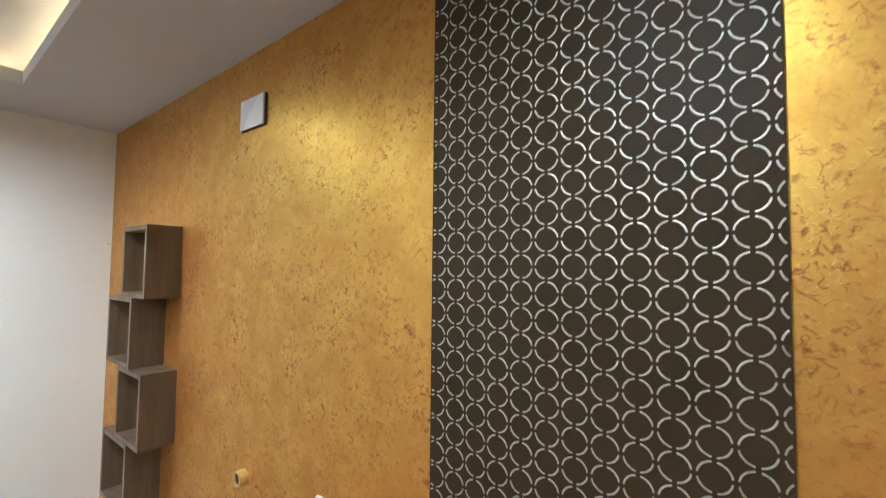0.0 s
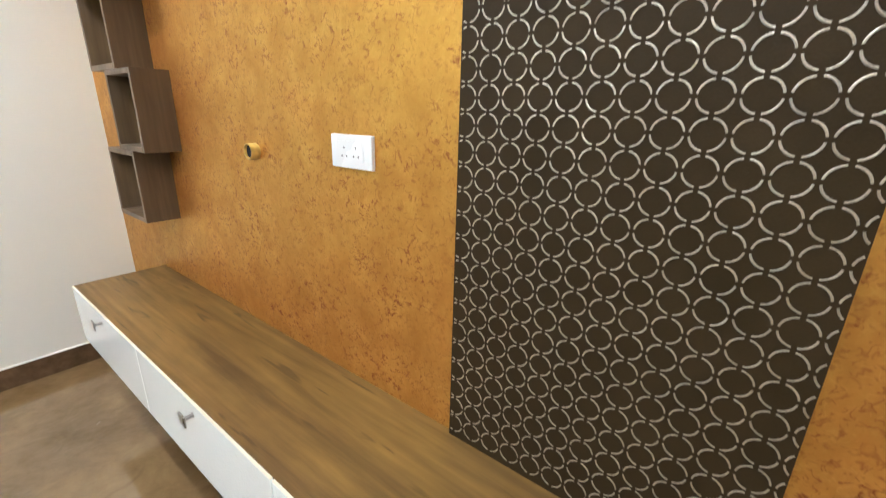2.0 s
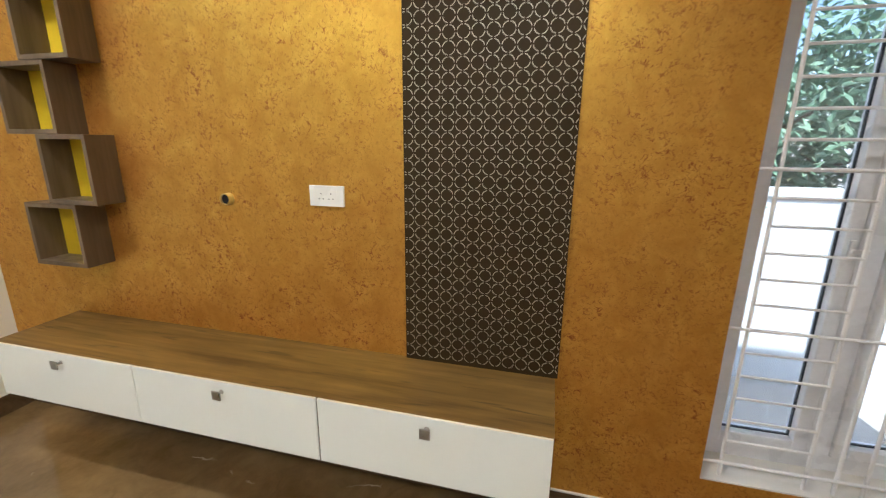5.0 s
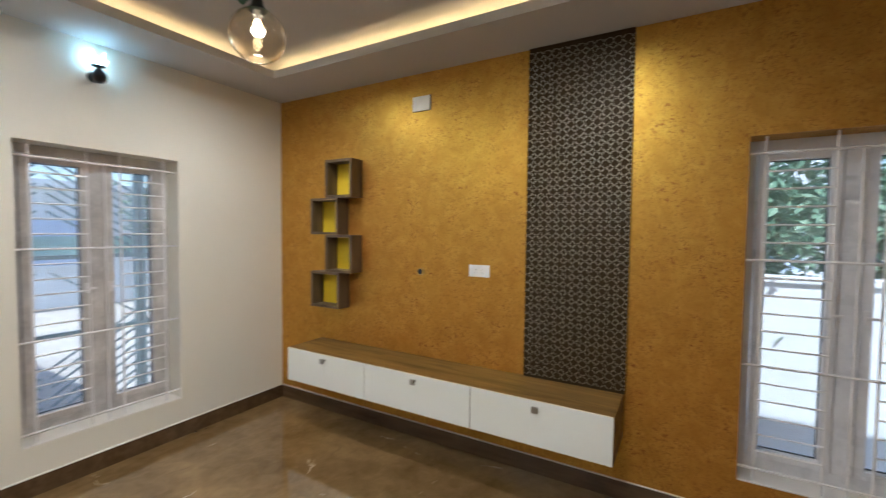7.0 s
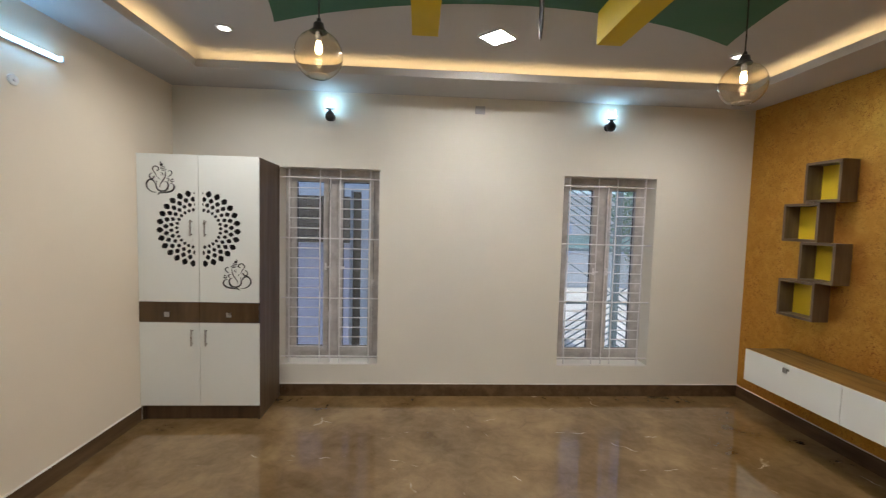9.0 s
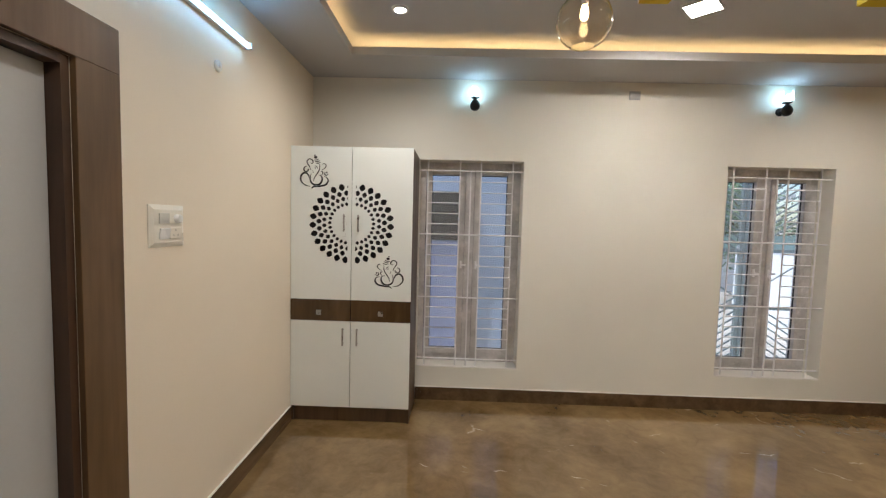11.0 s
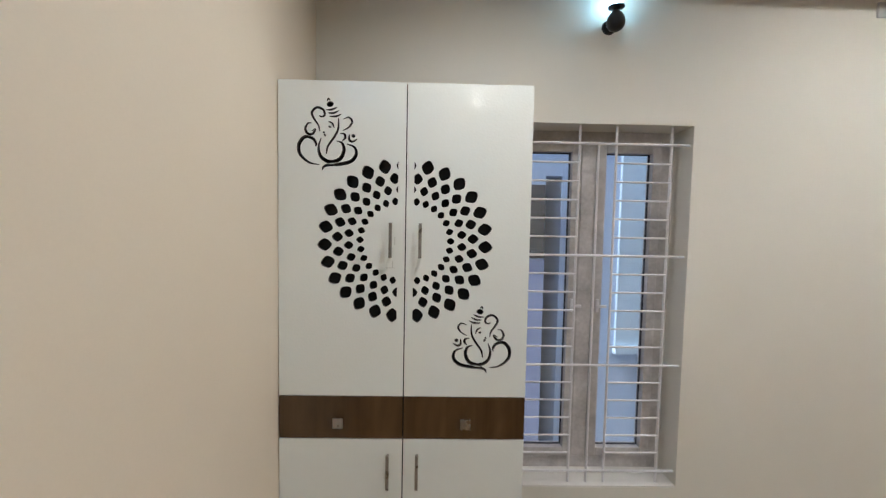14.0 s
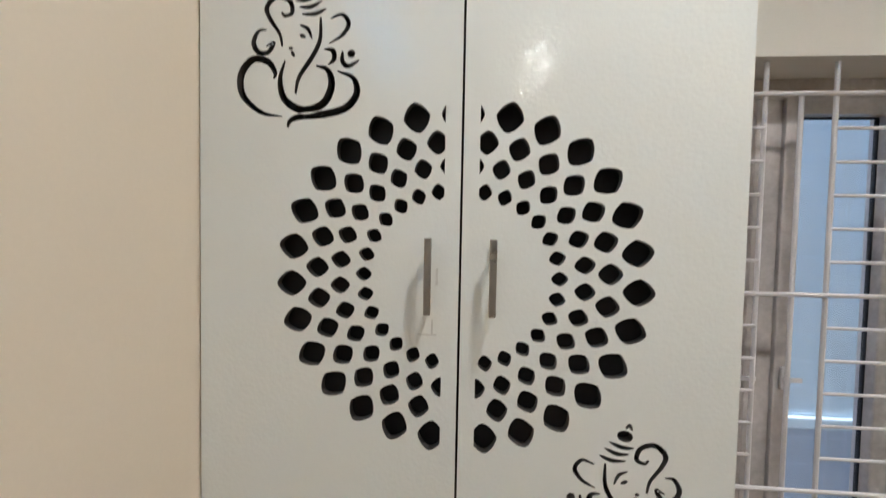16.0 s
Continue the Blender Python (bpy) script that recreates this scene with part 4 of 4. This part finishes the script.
# ---------------------------------------------------------------- outside
M_GROUND = plain("pale_concrete_ground", (0.42, 0.40, 0.37), 0.8, var=0.15, scale=1.2, fine=40, bmp=0.2)
M_COMPOUND = plain("white_compound_wall", (0.72, 0.76, 0.80), 0.7, var=0.05, scale=2, fine=60, bmp=0.1)
M_BLUEWALL = plain("pale_blue_house_paint", (0.52, 0.63, 0.82), 0.7, var=0.05, scale=2)
# paler copy of the house blue for a stretch of wall in bright light
M_LITWALL = plain("lit_blue_wall_patch", (0.66, 0.80, 0.92), 0.6, var=0.05, scale=3)
M_LILAC = plain("lilac_blue_door_paint", (0.36, 0.40, 0.60), 0.5, var=0.04, scale=2)
M_SHUTTER = plain("dark_brown_shutter_and_shade", (0.045, 0.035, 0.032), 0.5, var=0.15)
M_GATE = plain("grey_green_gate_steel", (0.22, 0.29, 0.31), 0.4, var=0.15, scale=12)
M_TEAL = plain("pale_teal_sheet", (0.42, 0.63, 0.62), 0.4, var=0.1, scale=3)
M_BARK = plain("bark", (0.10, 0.075, 0.05), 0.85, var=0.25, scale=18, bmp=0.5)
M_LEAF = foliage_mat("tree_leaves", (0.085, 0.17, 0.10), (0.18, 0.29, 0.19))
M_ROOF = plain("terracotta_roof", (0.30, 0.13, 0.08), 0.8, var=0.15)
GZ = -0.45
solid("ground", box(-400, 400, -400, 400, GZ - 0.2, GZ), M_GROUND, "pale concrete yard reaching into the distance", "ground")
solid("foundation", box(XW - 0.15, DEPTH, YS - 0.15, DEPTH, GZ, -0.121), M_GROUND, "concrete plinth under the room", "foundation")

cw = thing("compound_wall", (2.3, 0, GZ), "white plastered boundary wall with a flat coping", "boundary wall")
part("wall_body", box(0, 0.18, -14, 6, 0, 1.59), M_COMPOUND, cw)
part("coping", box(-0.03, 0.21, -14, 6, 1.59, 1.65, 0.008), M_COMPOUND, cw)

house = thing("neighbour_house", (0, 0, GZ), "pale blue neighbouring house close to the windows", "house")
hy = 1.06
bm = bmesh.new()
addbox(bm, -8.5, -3.94, hy, hy + 0.2, 0, 2.95)
addbox(bm, -3.94, -3.82, hy, hy + 0.2, 2.42, 2.95)
addbox(bm, -3.82, -2.3, hy, hy + 0.2, 0, 2.95)
addbox(bm, -3.82, -3.72, hy + 0.2, hy + 0.9, 0, 2.95)
addbox(bm, -2.5, -2.3, hy + 0.2, hy + 4, 0, 2.95)
part("wall", bm, M_BLUEWALL, house)
# lining in the dark shutter colour, put there for the doorway's unlit depth
part("doorway_shade", merge(box(-4.10, -3.60, hy + 0.9, hy + 0.95, 0, 2.6), box(-4.10, -4.05, hy + 0.2, hy + 0.9, 0, 2.6)), M_SHUTTER, house, "dark lining standing in for shade inside a narrow side doorway")
part("roof", box(-8.7, -2.2, hy, hy + 4.2, 2.951, 3.05), M_COMPOUND, house)
# added pale slab and edge strip imitate sunlight on the blue wall
part("lit_wall_patch", box(-3.39, -2.45, hy - 0.03, hy - 0.001, 1.17, 2.8, 0.006), M_LITWALL, house, "pale blue-white patch standing in for a brightly lit stretch of wall")
part("lit_wall_edge", box(-3.40, -2.44, hy - 0.06, hy - 0.001, 1.11, 1.168, 0.008), M_LITWALL, house)
dr = part("door", box(-5.05, -3.945, hy - 0.045, hy - 0.001, 0.35, 1.805, 0.004), M_LILAC, house, "lilac-blue steel panel door")
wn = part("window", box(-4.75, -3.945, hy - 0.03, hy - 0.001, 1.815, 2.35, 0.003), M_SHUTTER, house, "dark louvred window")
for k in range(5):
    part("slat", box(-4.72, -3.96, hy - 0.065, hy - 0.031, 1.85 + k * 0.095, 1.885 + k * 0.095), M_SHUTTER, wn)

gate = thing("metal_gate", (-1.95, 1.9, GZ), "tall steel gate with slanting bars", "gate")
gw, gh = 3.2, 2.75
for x in (0, gw / 2 - 0.03, gw / 2 + 0.03, gw):
    part("gate_post", box(x - 0.022, x + 0.022, -0.022, 0.022, 0.03, gh), M_GATE, gate)
for z in (0.08, 1.0, 1.75, gh - 0.03):
    part("rail", box(0.022, gw - 0.022, -0.018, 0.018, z - 0.02, z + 0.02), M_GATE, gate)
for leaf in (0, 1):
    x0 = leaf * gw / 2 + 0.06
    part("sheet", box(x0, x0 + gw / 2 - 0.12, 0.024, 0.027, 1.77, 1.95), M_TEAL, gate, "pale teal sheet panel")
    for s in (-1, 1):
        brace = part("brace", box(-0.42, 0.42, -0.006, 0.006, -0.008, 0.008), M_GATE, gate)
        brace.matrix_basis = pose(x0 + gw / 4 - 0.06 + s * gw / 8, 0, 1.37, 0, s * 34, 0)
slat = mesh_of("bar", box(-0.5, 0.5, -0.007, 0.007, -0.009, 0.009), M_GATE)
for leaf in (0, 1):
    for zone, (z0, z1) in enumerate(((0.12, 0.98), (1.90, gh - 0.05))):
        for k in range(9):
            for s in (-1, 1):
                x = leaf * (gw / 2) + gw / 4 + s * gw / 8
                z = z0 + 0.06 + k * (z1 - z0 - 0.12) / 8
                ob = part("bar", slat, None, gate)
                ob.matrix_basis = pose(x, 0, z, 0, s * 32 * (1 if zone else -1), 0) @ Matrix.Diagonal((0.86, 1, 1, 1))

far = thing("far_house", (9.5, -1.5, GZ), "pale two-storey house behind the boundary wall", "house")
part("wall", box(0, 7, -5, 4, 0, 6.2), M_COMPOUND, far)
part("roof", box(-0.4, 7.4, -5.4, 4.4, 6.2, 6.4), M_ROOF, far)
for y in (-3.6, -0.6, 2.2):
    for z in (1.2, 4.2):
        w = part("window", box(-0.04, -0.001, y - 0.5, y + 0.5, z, z + 1.2), M_BLUEWALL, far)
        part("sill", box(-0.1, -0.041, y - 0.56, y + 0.56, z - 0.06, z), M_COMPOUND, w)
back = thing("street_house", (-3, 10, GZ), "pale house across the street", "house")
part("wall", box(-3, 9, 0, 6, 0, 3.0), M_COMPOUND, back)
part("roof", box(-3.4, 9.4, -0.4, 6.4, 3.0, 3.15), M_COMPOUND, back)
for x in (-1.5, 1.5, 4.5, 7.0):
    for z in (1.1,):
        w = part("window", box(x - 0.5, x + 0.5, -0.04, -0.001, z, z + 1.1), M_BLUEWALL, back)
        part("sill", box(x - 0.56, x + 0.56, -0.1, -0.041, z - 0.06, z), M_COMPOUND, w)


def tree(x, y, h, seed):
    rnd = random.Random(seed)
    t = thing("tree", (x, y, GZ), "leafy green garden tree behind the wall", "tree", "garden trees")
    limbs = [lathe([(0.14, 0), (0.11, h * 0.3), (0.07, h * 0.6), (0.02, h * 0.85)], 10)]
    tips = [Vector((0, 0, h * 0.85))]
    for k in range(9):
        z = h * rnd.uniform(0.28, 0.75)
        a = rnd.uniform(0, 6.28)
        n = h * rnd.uniform(0.22, 0.4)
        tip = Vector((math.cos(a) * n, math.sin(a) * n, z + n * rnd.uniform(0.2, 0.7)))
        tips += [tip, (tip + Vector((0, 0, z))) / 2]
        l = lathe([(0.045, 0), (0.012, 1)], 6)
        d = tip - Vector((0, 0, z))
        bmesh.ops.transform(l, matrix=Matrix.Translation((0, 0, z)) @ d.to_track_quat("Z", "Y").to_matrix().to_4x4() @ Matrix.Diagonal((1, 1, d.length, 1)), verts=l.verts)
        limbs.append(l)
    part("trunk", merge(*limbs), M_BARK, t)
    verts, faces = [], []
    for tip in tips:
        for k in range(170):
            p = tip + Vector((rnd.gauss(0, 0.33), rnd.gauss(0, 0.33), rnd.gauss(0, 0.26)))
            r = Euler((rnd.uniform(-1, 1), rnd.uniform(-1, 1), rnd.uniform(0, 6.28))).to_matrix()
            s = rnd.uniform(0.05, 0.10)
            b = len(verts)
            for q in ((-s, 0, 0), (0, s * 0.45, 0.01), (s, 0, 0), (0, -s * 0.45, 0.01)):
                verts.append(tuple(p + r @ Vector(q)))
            faces.append((b, b + 1, b + 2, b + 3))
    me = bpy.data.meshes.new("crown")
    me.from_pydata(verts, [], faces)
    me.materials.append(M_LEAF)
    tagged(part("crown", me, None, t), kind="stuff")


for i, (x, y, h) in enumerate(((3.7, -3.3, 3.3), (4.3, -5.0, 3.8), (3.8, -6.6, 3.2), (4.9, -1.6, 3.6), (5.6, -3.9, 4.6), (3.4, 7.4, 3.6), (6.8, 6.6, 3.9))):
    tree(x, y, h, 20 + i)
